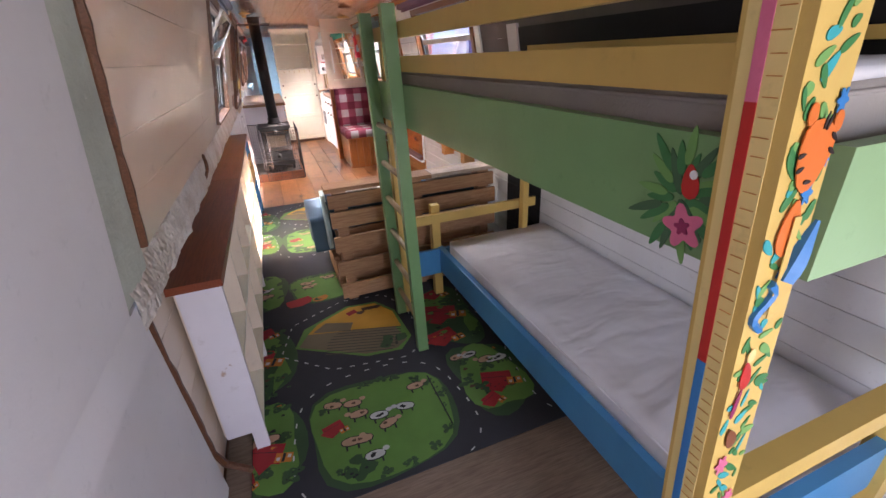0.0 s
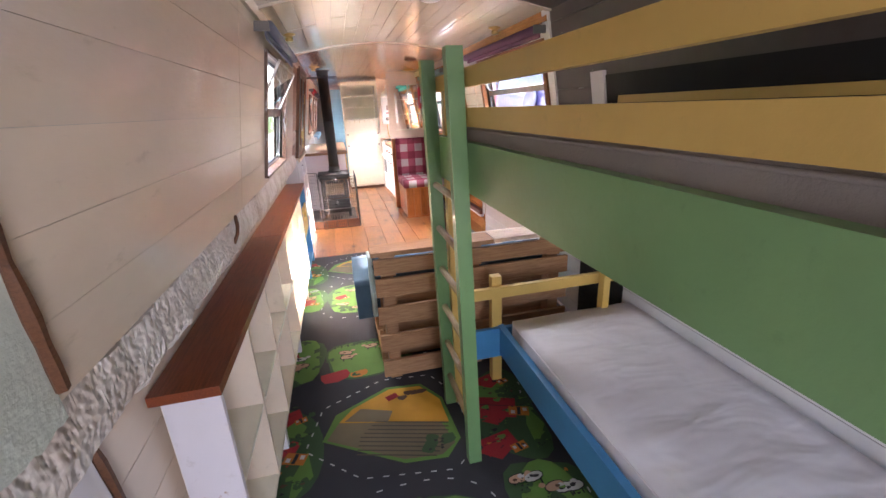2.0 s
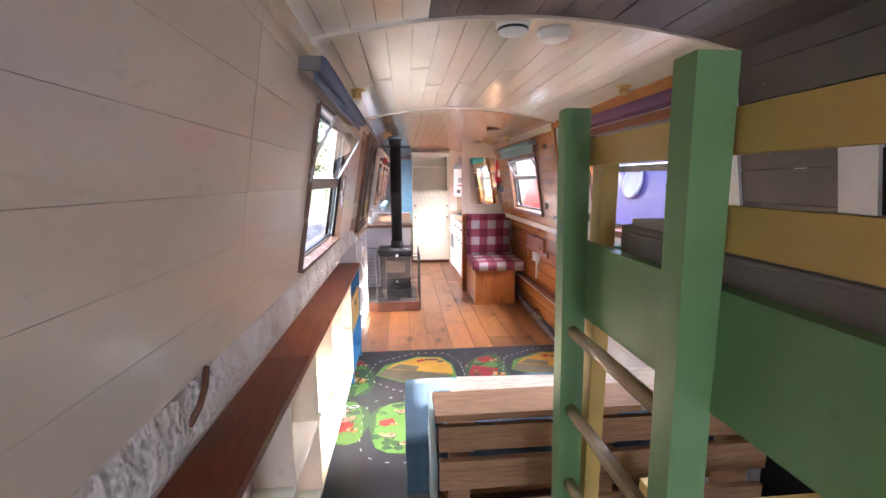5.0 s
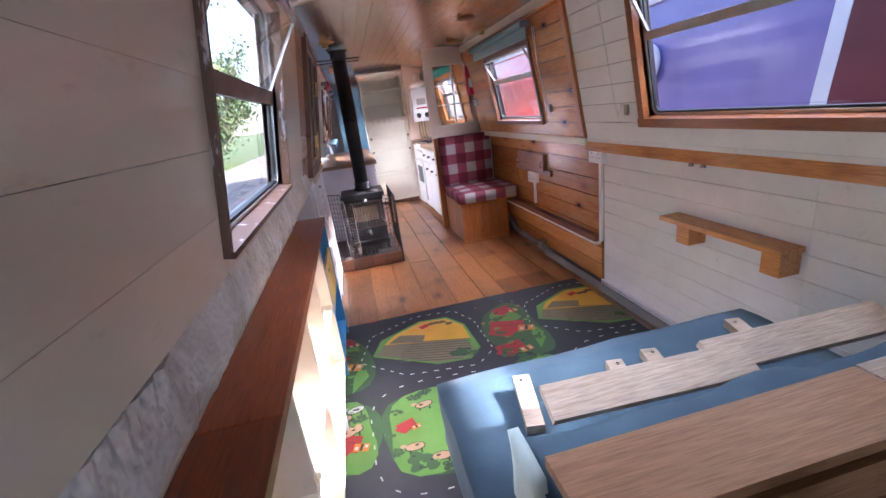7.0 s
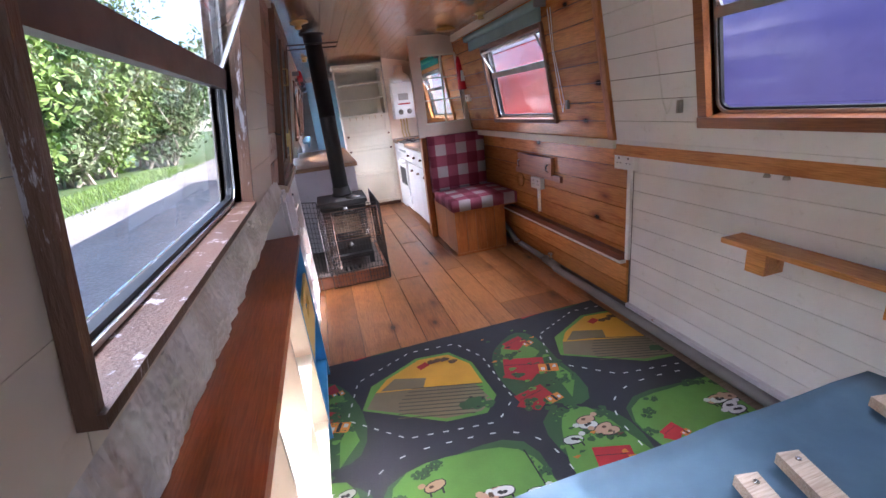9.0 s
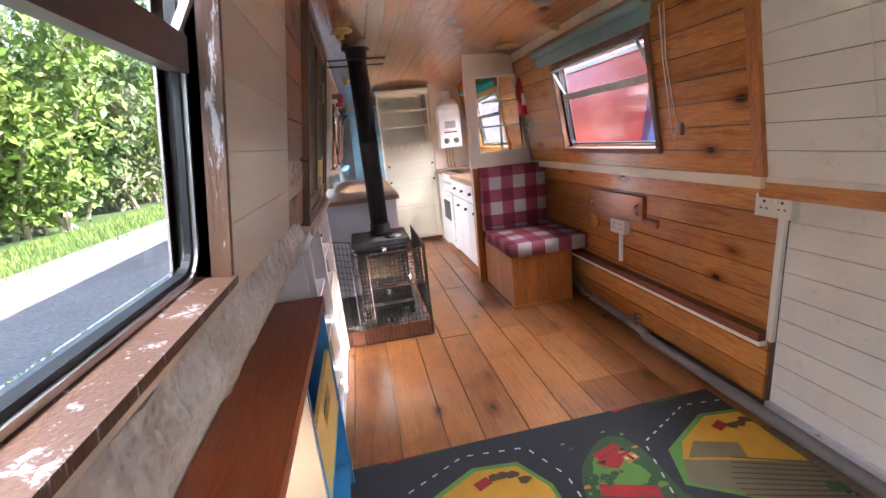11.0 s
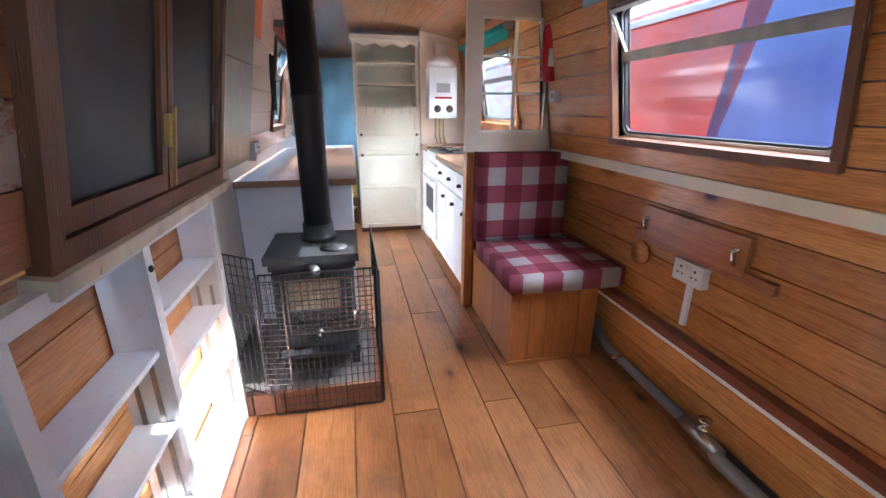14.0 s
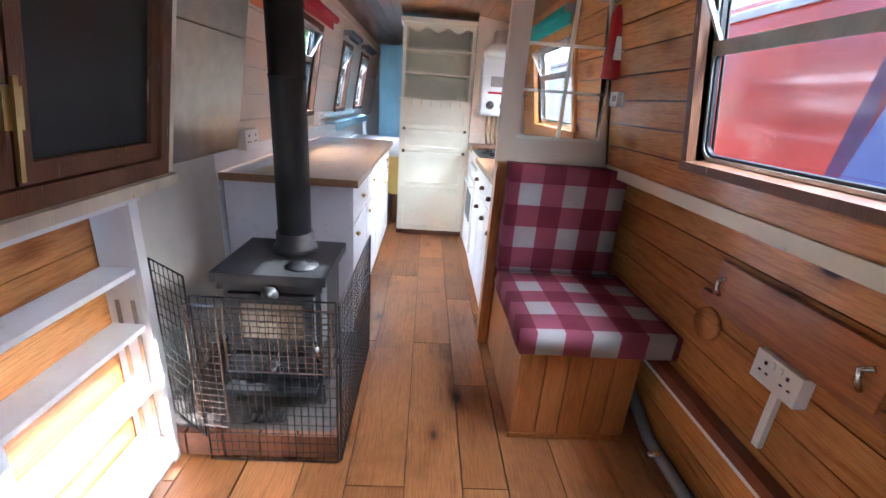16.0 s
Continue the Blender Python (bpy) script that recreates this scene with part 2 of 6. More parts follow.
CREAM = (0.80, 0.66, 0.53)
M = {
    "cream": paint("cream paint", CREAM, 0.32, 0.16, (0.35, 0.25, 0.16), grain=(1, 0.35, 1), coat=0.25),
    "ceiling": paint("ceiling paint", (0.78, 0.70, 0.58), 0.18, 0.14, (0.4, 0.26, 0.14), grain=(1, 0.3, 1), coat=0.6),
    "white": paint("white paint", (0.80, 0.79, 0.80), 0.4, 0.12, (0.4, 0.36, 0.32)),
    "cream_gloss": paint("cream gloss", (0.82, 0.77, 0.62), 0.3, 0.1, (0.45, 0.38, 0.25)),
    "lilac": paint("lilac white", (0.72, 0.68, 0.72), 0.6, 0.12, (0.4, 0.34, 0.33), chips=(0.45, 0.32, 0.26)),
    "plain": paint("wall white", (0.74, 0.71, 0.73), 0.6, 0.08),
    "bare": paint("torn lining", (0.62, 0.56, 0.50), 0.75, 0.35, (0.30, 0.20, 0.14), 0.9),
    "foam": dimpled("sprayed foam", (0.74, 0.69, 0.65), (0.52, 0.44, 0.38)),
    "worn_frame": paint("worn window varnish", (0.17, 0.085, 0.05), 0.4, 0.4, (0.06, 0.03, 0.02), 0.5, (3, 0.5, 3), (0.55, 0.50, 0.52), chip_at=0.57),
    "worn_sill": paint("worn brown sill", (0.20, 0.085, 0.04), 0.35, 0.45, (0.07, 0.03, 0.015), 0.5, (4, 0.4, 4), (0.55, 0.44, 0.32), chip_at=0.62),
    "pine_dark": wood("dark window pine", (0.36, 0.13, 0.04), (0.20, 0.06, 0.02), "x", 0.3, 0.4, knots=False),
    "scuffed": paint("scuffed cream board", (0.62, 0.50, 0.42), 0.45, 0.3, (0.28, 0.15, 0.09), 0.3, (1, 0.4, 1), (0.33, 0.16, 0.09), chip_at=0.56),
    "bronze": metal("bronze anodised bar", (0.24, 0.19, 0.17), 0.45),
    "mint": paint("mint board", (0.60, 0.64, 0.56), 0.7, 0.35, (0.75, 0.74, 0.70), 0.8, chips=(0.75, 0.74, 0.71)),
    "dark": paint("umber paint", (0.088, 0.070, 0.064), 0.38, 0.35, (0.03, 0.025, 0.023), chips=(0.5, 0.47, 0.43), chip_at=0.755, chip_scale=26),
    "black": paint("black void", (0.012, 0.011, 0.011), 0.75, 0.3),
    "green": paint("green paint", (0.19, 0.36, 0.15), 0.35, 0.18, (0.10, 0.20, 0.07)),
    "pale_green": paint("pale green", (0.30, 0.47, 0.24), 0.4, 0.15),
    "yellow": paint("yellow paint", (0.70, 0.47, 0.13), 0.45, 0.15, (0.42, 0.28, 0.08)),
    "blue": paint("blue paint", (0.07, 0.30, 0.58), 0.4, 0.15, (0.04, 0.17, 0.36)),
    "sky": paint("light blue", (0.32, 0.60, 0.78), 0.45, 0.15),
    "pine": wood("varnished pine", (0.82, 0.37, 0.11), (0.46, 0.155, 0.035), "y", 0.26, 0.5, flat=0, spread=0.34),
    "pine_v": wood("pine upright", (0.60, 0.22, 0.055), (0.32, 0.09, 0.022), "z", 0.3, 0.4, flat=1),
    "pine_ceiling": wood("ceiling pine", (0.60, 0.25, 0.085), (0.38, 0.13, 0.04), "y", 0.2, 0.7, spread=0.35),
    "floor": wood("oiled floor", (0.52, 0.215, 0.072), (0.27, 0.105, 0.04), "y", 0.34, 0.3, spread=0.42, wear=0.9),
    "mahog": wood("stained top", (0.33, 0.080, 0.026), (0.20, 0.044, 0.014), "y", 0.34, 0.15, knots=False),
    "brown": wood("worn brown", (0.19, 0.08, 0.038), (0.08, 0.032, 0.016), "y", 0.5, 0.1, knots=False),
    "brown_board": wood("part stripped board", (0.56, 0.27, 0.15), (0.33, 0.14, 0.075), "y", 0.4, 0.2, flat=0),
    "worktop": wood("block worktop", (0.45, 0.25, 0.13), (0.30, 0.15, 0.075), "y", 0.35, 0.2, knots=False),
    "pallet": wood("pallet plank", (0.56, 0.32, 0.17), (0.38, 0.19, 0.09), "x", 0.7, 0.0, flat=1),
    "pale_wood": wood("raw plank", (0.76, 0.63, 0.50), (0.62, 0.47, 0.34), "x", 0.65, 0.0),
    "ply": wood("bare ply", (0.30, 0.22, 0.16), (0.22, 0.15, 0.11), "x", 0.7, 0.0, knots=False),
    "rung": wood("turned rung", (0.62, 0.46, 0.26), (0.48, 0.33, 0.17), "y", 0.4, 0.2, knots=False),
    "chrome": metal("chrome", (0.8, 0.8, 0.8), 0.18),
    "brass": metal("brass", (0.66, 0.47, 0.2), 0.28),
    "alu": metal("anodised aluminium", (0.55, 0.54, 0.53), 0.4),
    "steel": metal("sheet steel", (0.42, 0.39, 0.35), 0.3, 0.25),
    "wire": metal("guard wire", (0.10, 0.10, 0.10), 0.35),
    "wire_bright": metal("bright wire", (0.60, 0.60, 0.62), 0.25),
    "iron": paint("stove iron", (0.028, 0.028, 0.03), 0.5, 0.3, (0.09, 0.085, 0.08), 0.4),
    "rubber": paint("black seal", (0.015, 0.015, 0.016), 0.5, 0.2),
    "pipe": paint("grey pipe", (0.22, 0.21, 0.21), 0.5, 0.3),
    "plastic": paint("white plastic", (0.82, 0.82, 0.80), 0.3, 0.05),
    "red": paint("red enamel", (0.48, 0.012, 0.02), 0.2, 0.1),
    "mattress": quilted("quilted ticking", (0.80, 0.79, 0.82), (0.72, 0.69, 0.71)),
    "mesh_cloth": cloth("grey knit", (0.40, 0.36, 0.33), (0.33, 0.29, 0.27), scale=160, bump=0.9),
    "denim": cloth("slate blue cover", (0.075, 0.135, 0.19), (0.045, 0.085, 0.125), scale=70, bump=0.3),
    "blind_blue": cloth("grey blue blind", (0.17, 0.19, 0.27)),
    "blind_teal": cloth("faded teal blind", (0.27, 0.42, 0.43)),
    "blind_green": cloth("green blind", (0.02, 0.35, 0.30)),
    "blind_plum": cloth("plum blind", (0.17, 0.07, 0.13)),
    "blind_red": cloth("red blind", (0.45, 0.03, 0.05)),
    "check_seat": plaid("check on seat", "xy", 0.205),
    "check_back": plaid("check on back", "xz", 0.205),
    "glass": glass("window glass"),
    "smoked": paint("dark pane", (0.016, 0.019, 0.021), 0.38, 0.2, (0.05, 0.05, 0.05), 0.02),
    "orange": paint("orange card", (0.75, 0.22, 0.07), 0.6, 0.1),
    "brick": paint("hearth brick", (0.32, 0.13, 0.07), 0.8, 0.35, (0.14, 0.07, 0.045), 0.6),
    "slab": paint("slate slab", (0.12, 0.10, 0.09), 0.7, 0.3, (0.22, 0.18, 0.15), 0.5),
}


# ---- building helpers ----
def finish(bm, bevel=0.0, segments=1, smooth=False):
    if bevel:
        sharp = [e for e in bm.edges if len(e.link_faces) == 2 and e.calc_face_angle(0) > 0.6]
        bmesh.ops.bevel(bm, geom=sharp, offset=bevel, segments=segments, affect="EDGES", profile=0.5)
    if smooth:
        for f in bm.faces:
            f.smooth = True
    return bm


def mesh_of(name, bm, material):
    me = bpy.data.meshes.new(name)
    bmesh.ops.recalc_face_normals(bm, faces=bm.faces)
    bm.to_mesh(me)
    bm.free()
    me.materials.append(material)
    return me


def part(name, bm, material, parent=None, label=""):
    ob = new(name, mesh_of(name, bm, material))
    ob.parent = parent
    if label:
        tagged(ob, label)
    return ob


def thing(name, label, category, group="", at=(0, 0, 0)):
    ob = new(name)
    ob.empty_display_size = 0.05
    ob.location = at
    return tagged(ob, label, category, group)


def structure(name, label="", category=""):
    return tagged(new(name), label, category, kind="structure")


def add_box(bm, x0, x1, y0, y1, z0, z1):
    vs = [bm.verts.new((x, y, z)) for x in (x0, x1) for y in (y0, y1) for z in (z0, z1)]
    for q in ((0, 1, 3, 2), (4, 6, 7, 5), (0, 4, 5, 1), (2, 3, 7, 6), (0, 2, 6, 4), (1, 5, 7, 3)):
        bm.faces.new([vs[i] for i in q])
    return vs


def box(x0, x1, y0, y1, z0, z1, bevel=0.003, segments=1):
    bm = bmesh.new()
    add_box(bm, x0, x1, y0, y1, z0, z1)
    return finish(bm, bevel, segments)


def boxes(rows, bevel=0.003):
    bm = bmesh.new()
    for r in rows:
        add_box(bm, *r)
    return finish(bm, bevel)


def soft_box(x0, x1, y0, y1, z0, z1, r, puff=0.0, cuts=6, wobble=0.0, seed=0):
    """A stuffed block: rounded edges, swollen faces and an uneven skin."""
    bm = box(x0, x1, y0, y1, z0, z1, r, 3)
    bmesh.ops.subdivide_edges(bm, edges=[e for e in bm.edges if e.calc_length() > 0.12], cuts=cuts, use_grid_fill=True)
    cx, cy, cz = (x0 + x1) / 2, (y0 + y1) / 2, (z0 + z1) / 2
    for v in bm.verts:
        a, b = (v.co.x - cx) / (x1 - x0) * 2, (v.co.y - cy) / (y1 - y0) * 2
        v.co.z += puff * (1 - min(1, a * a)) * (1 - min(1, b * b)) * (1 if v.co.z > cz else 0)
        if wobble:
            v.co += noise.noise_vector(v.co * 7 + Vector((seed, 0, 0))) * wobble
    return finish(bm, smooth=True)


def tube(points, r, sides=8, cap=True):
    bm = bmesh.new()
    add_tube(bm, points, r, sides, cap)
    return finish(bm, smooth=True)


def add_tube(bm, points, r, sides=8, cap=True):
    ps = [Vector(p) for p in points]
    rs = r if isinstance(r, (list, tuple)) else [r] * len(ps)
    rings = []
    ref = None
    for i, p in enumerate(ps):
        d = (ps[min(i + 1, len(ps) - 1)] - ps[max(i - 1, 0)]).normalized()
        if ref is None or abs(ref.dot(d)) > 0.95:
            ref = Vector((0, 0, 1)) if abs(d.z) < 0.9 else Vector((1, 0, 0))
        u = d.cross(ref).normalized()
        w = d.cross(u).normalized()
        rings.append([bm.verts.new(p + (u * math.cos(a) + w * math.sin(a)) * rs[i]) for a in (2 * math.pi * k / sides for k in range(sides))])
    for a, b in zip(rings, rings[1:]):
        for k in range(sides):
            bm.faces.new((a[k], a[(k + 1) % sides], b[(k + 1) % sides], b[k]))
    if cap:
        bm.faces.new(rings[0][::-1])
        bm.faces.new(rings[-1])


def lathe(profile, at=(0, 0, 0), sides=20):
    """A turned shape from (radius, height) pairs."""
    bm = bmesh.new()
    rings = [[bm.verts.new((at[0] + r * math.cos(a), at[1] + r * math.sin(a), at[2] + h)) for a in (2 * math.pi * k / sides for k in range(sides))] for r, h in profile]
    for a, b in zip(rings, rings[1:]):
        for k in range(sides):
            bm.faces.new((a[k], a[(k + 1) % sides], b[(k + 1) % sides], b[k]))
    bm.faces.new(rings[0][::-1])
    bm.faces.new(rings[-1])
    return finish(bm, smooth=True)


def flat(points, z, thick=0.002):
    """A flat shape of the given outline (x, y), thick metres high."""
    bm = bmesh.new()
    lo = [bm.verts.new((x, y, z)) for x, y in points]
    hi = [bm.verts.new((x, y, z + thick)) for x, y in points]
    bm.faces.new(hi)
    for i in range(len(points)):
        j = (i + 1) % len(points)
        bm.faces.new((lo[i], lo[j], hi[j], hi[i]))
    return bm


def round_rect(w, h, r, n=5):
    out = []
    for cx, cy, a0 in ((w / 2 - r, h / 2 - r, 0), (-w / 2 + r, h / 2 - r, 90), (-w / 2 + r, -h / 2 + r, 180), (w / 2 - r, -h / 2 + r, 270)):
        out += [(cx + r * math.cos(radians(a0 + 90 * k / n)), cy + r * math.sin(radians(a0 + 90 * k / n))) for k in range(n + 1)]
    return out


def ring(outer, inner, z0, z1):
    """A frame between two outlines with the same number of points, in the local xy plane."""
    bm = bmesh.new()
    loops = [[bm.verts.new((x, y, z)) for x, y in pts] for pts, z in ((outer, z0), (outer, z1), (inner, z1), (inner, z0))]
    n = len(outer)
    for a, b in zip(loops, loops[1:] + loops[:1]):
        for i in range(n):
            j = (i + 1) % n
            bm.faces.new((a[i], a[j], b[j], b[i]))
    return bm


# ---- the hull's inside ----
GUN = 0.985                 # height of the side ledge
SLOPE = 0.166               # how the upper sides lean inwards
NEAR, FAR = -0.75, 11.0
LEAN_ANGLE = math.atan(SLOPE)


def wall_x(z):
    return 0.955 if z < GUN else 0.833 - SLOPE * (z - 1.13)


def ceiling_z(x):
    return 1.945 - 0.09 * (x / 0.71) ** 2


def wall_frame(side, y, z):
    """Local x along the boat, y up the leaning side, z into the room."""
    s, c = math.sin(LEAN_ANGLE), math.cos(LEAN_ANGLE)
    up, n = Vector((-side * s, 0, c)), Vector((-side * c, 0, -s))
    u = up.cross(n)
    return Matrix(((u.x, up.x, n.x, side * wall_x(z)), (u.y, up.y, n.y, y), (u.z, up.z, n.z, z), (0, 0, 0, 1)))


WINDOWS_RIGHT = [(2.98, 4.04, 1.13, 1.69), (5.16, 6.08, 1.12, 1.64), (7.25, 8.15, 1.13, 1.64)]
WINDOWS_LEFT = [(3.08, 4.01, 1.085, 1.70), (7.28, 7.78, 1.12, 1.62), (8.55, 8.90, 1.12, 1.62), (9.5, 9.95, 1.12, 1.62)]


def pieces(y0, y1, z0, z1, holes):
    """What is left of a strip of wall once its openings are cut out."""
    cut = sorted(h for h in holes if h[0] < y1 and h[1] > y0 and h[2] < z1 - 1e-6 and h[3] > z0 + 1e-6)
    y = y0
    for h in cut:
        if h[0] - y > 0.004:
            yield y, h[0], z0, z1
        a, b = max(y0, h[0]), min(y1, h[1])
        if h[2] - z0 > 0.004:
            yield a, b, z0, h[2]
        if z1 - h[3] > 0.004:
            yield a, b, h[3], z1
        y = h[1]
    if y1 - y > 0.004:
        yield y, y1, z0, z1


def add_wall_block(bm, side, y0, y1, z0, z1, inner, outer):
    """A slab that follows the side of the hull, from inner to outer metres behind the lining's face."""
    xs0, xs1 = wall_x(z0 + 1e-4), wall_x(z1 - 1e-4)
    vs = [bm.verts.new((side * (xs + d), y, z)) for d in (inner, outer) for y in (y0, y1) for xs, z in ((xs0, z0), (xs1, z1))]
    for q in ((0, 1, 3, 2), (4, 6, 7, 5), (0, 4, 5, 1), (2, 3, 7, 6), (0, 2, 6, 4), (1, 5, 7, 3)):
        bm.faces.new([vs[i] for i in q])


def hull_side(name, side, holes, material):
    bm = bmesh.new()
    for p, q, a, b in list(pieces(NEAR, FAR, -0.05, GUN, holes)) + list(pieces(NEAR, FAR, GUN, 1.97, holes)):
        add_wall_block(bm, side, p, q, a, b, 0.014, 0.075)
    ob = tagged(part(name, bm, material), "boat side lined with painted boards", "wall", kind="structure")
    return ob


wall_left = hull_side("wall_left", -1, WINDOWS_LEFT, M["bare"])
wall_right = hull_side("wall_right", 1, WINDOWS_RIGHT, M["dark"])
# unseen near end: the opening and the area lamp in it are added as fill
tagged(part("wall_near", boxes([(-1.05, -0.36, NEAR - 0.05, NEAR, -0.05, 2.0), (0.36, 1.05, NEAR - 0.05, NEAR, -0.05, 2.0), (-0.36, 0.36, NEAR - 0.05, NEAR, 1.75, 2.0), (-0.36, 0.36, NEAR - 0.05, NEAR, -0.05, 0.25)], 0), M["plain"]), "unseen white end bulkhead with an opening added for fill light", "wall", kind="structure")
near_fill = new("near_fill_lamp", bpy.data.lights.new("near_fill_lamp", "AREA"))
near_fill.data.shape, near_fill.data.size, near_fill.data.size_y, near_fill.data.energy = "RECTANGLE", 0.7, 1.45, 2.9
near_fill.data.color = (0.95, 0.97, 1.0)
near_fill.matrix_world = look((0, NEAR - 0.04, 1.0), (0, 1, 0.95))
tagged(part("wall_far", box(-1.05, 1.05, FAR, FAR + 0.05, -0.05, 2.0, 0), M["white"]), "plain end bulkhead", "wall", kind="structure")
floor = tagged(part("floor", box(-1.03, 1.03, NEAR, FAR, -0.06, -0.014, 0), M["brown"]), "wooden boat floor of long oiled planks", "floor", kind="structure")


def ceiling_boards(name, y0, y1, x0, x1, material, drop=0.0, width=0.088, label="", seam=None):
    """Narrow boards along the boat, bent to the roof's curve."""
    bm = bmesh.new()
    n = max(1, round((x1 - x0) / width))
    rnd = random.Random(name)
    for i in range(n):
        a, b = x0 + (x1 - x0) * i / n + 0.0012, x0 + (x1 - x0) * (i + 1) / n - 0.0012
        cut = [y0] + ([y0 + (y1 - y0) * rnd.uniform(0.25, 0.75)] if y1 - y0 > 1.2 else []) + [y1]
        for p, q in zip(cut, cut[1:]):
            d = drop + rnd.uniform(0, 0.002)
            vs = [bm.verts.new((x, y, ceiling_z(x) - d + up)) for up in (0, 0.012) for x, y in ((a, p + 0.001), (b, p + 0.001), (b, q - 0.001), (a, q - 0.001))]
            for f in ((0, 1, 2, 3), (7, 6, 5, 4), (0, 4, 5, 1), (1, 5, 6, 2), (2, 6, 7, 3), (3, 7, 4, 0)):
                bm.faces.new([vs[k] for k in f])
    return tagged(part(name, bm, material), label, "ceiling", kind="structure")


bm = bmesh.new()
for i in range(16):
    a, b = -0.9 + 1.8 * i / 16, -0.9 + 1.8 * (i + 1) / 16
    vs = [bm.verts.new((x, y, ceiling_z(x) + 0.014 + up)) for up in (0, 0.06) for x, y in ((a, NEAR), (b, NEAR), (b, FAR), (a, FAR))]
    for f in ((0, 1, 2, 3), (7, 6, 5, 4), (0, 4, 5, 1), (1, 5, 6, 2), (2, 6, 7, 3), (3, 7, 4, 0)):
        bm.faces.new([vs[k] for k in f])
tagged(part("roof", bm, M["dark"]), "steel cabin roof above the lining", "roof", kind="structure")
ceiling_boards("ceiling_near", NEAR, 2.85, -0.74, -0.34, M["ceiling"], label="cream gloss tongue and groove ceiling boards")
ceiling_boards("ceiling_dark", NEAR, 2.85, -0.34, 0.76, M["dark"], 0.004, label="dark umber painted ceiling boards")
ceiling_boards("ceiling_cream", 2.85, 4.58, -0.74, 0.76, M["ceiling"], label="cream gloss tongue and groove ceiling boards")
ceiling_boards("ceiling_pine", 4.58, FAR, -0.36, 0.76, M["pine_ceiling"], label="varnished pine ceiling boards")
ceiling_boards("ceiling_edge", 4.58, FAR, -0.74, -0.36, M["pine_ceiling"], label="varnished pine ceiling boards")


def lining(side, y0, y1, zs, material, parent, holes=(), name="board", joint=0.003, rnd=None, breaks=()):
    """Boards along a side, each one an object, cut round the openings."""
    for z0, z1 in zip(zs, zs[1:]):
        stops = sorted([y0, y1] + [b for b in breaks if y0 < b < y1])
        for s, e in zip(stops, stops[1:]):
            for p, q, a, b in pieces(s, e, z0, z1, holes):
                bm = bmesh.new()
                add_wall_block(bm, side, p + 0.001, q - 0.001, a + joint / 2, b - joint / 2, 0.0, 0.0135)
                finish(bm, min(0.0018, joint))
                part(name, bm, material, parent)


def rows(z0, z1, n):
    return [z0 + (z1 - z0) * i / n for i in range(n + 1)]


# right side: umber by the bunk, white by the first window, pine beyond
lining(1, NEAR, 2.86, rows(1.01, 1.90, 8), M["dark"], wall_right)
lining(1, 2.86, 4.60, rows(1.01, 1.88, 9), M["white"], wall_right, WINDOWS_RIGHT)
lining(1, 4.64, 6.74, rows(1.01, 1.88, 9), M["pine"], wall_right, WINDOWS_RIGHT, joint=0.0045)
lining(1, 6.78, FAR, rows(1.01, 1.88, 9), M["pine"], wall_right, WINDOWS_RIGHT, joint=0.0045)
lining(1, NEAR, 2.38, rows(0.04, 0.93, 9), M["white"], wall_right)
# shade of the dark corner past the lower bunk, put in as black boards
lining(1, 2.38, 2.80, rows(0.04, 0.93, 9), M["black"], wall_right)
lining(1, 2.80, 4.585, rows(0.04, 0.93, 9), M["white"], wall_right, breaks=(3.32,))
lining(1, 4.615, 6.74, rows(0.04, 0.965, 8), M["pine"], wall_right, joint=0.0045)
lining(1, 6.78, FAR, rows(0.04, 0.965, 8), M["white"], wall_right)
# left side: cream boards, a stripped patch, then white panels over the galley
lining(-1, 0.95, 4.72, rows(1.035, 1.88, 7), M["cream"], wall_left, WINDOWS_LEFT, joint=0.0008, breaks=(2.45,))
zs = rows(0.99, 1.88, 7)
lining(-1, 4.72, 5.15, zs[:2], M["brown_board"], wall_left, joint=0.005)
lining(-1, 4.72, 5.15, zs[1:3], M["scuffed"], wall_left, joint=0.005)
lining(-1, 4.72, 5.15, zs[2:], M["brown_board"], wall_left, joint=0.005)
lining(-1, 6.62, FAR, rows(0.99, 1.88, 8), M["cream"], wall_left, WINDOWS_LEFT)
lining(-1, 1.36, 4.86, rows(0.04, 0.94, 7), M["cream"], wall_left)
lining(-1, 4.86, 5.90, rows(0.04, 0.94, 6), M["pine"], wall_left)
lining(-1, 6.62, FAR, rows(0.04, 0.97, 5), M["white"], wall_left)

# near white lining and the pale broken board beside it, both cut off on a slant
def add_slant_block(bm, side, ya, yb, z0, z1, inner, outer):
    """A slab of the side from the near end to a slanting edge, ya at its foot and yb at its head."""
    xs0, xs1 = wall_x(z0 + 1e-4), wall_x(z1 - 1e-4)
    vs = [bm.verts.new((side * (xs + d), y, z)) for d in (inner, outer) for e in (0, 1) for xs, z, y in ((xs0, z0, ya if e else NEAR), (xs1, z1, yb if e else NEAR))]
    for q in ((0, 1, 3, 2), (4, 6, 7, 5), (0, 4, 5, 1), (2, 3, 7, 6), (0, 2, 6, 4), (1, 5, 7, 3)):
        bm.faces.new([vs[i] for i in q])


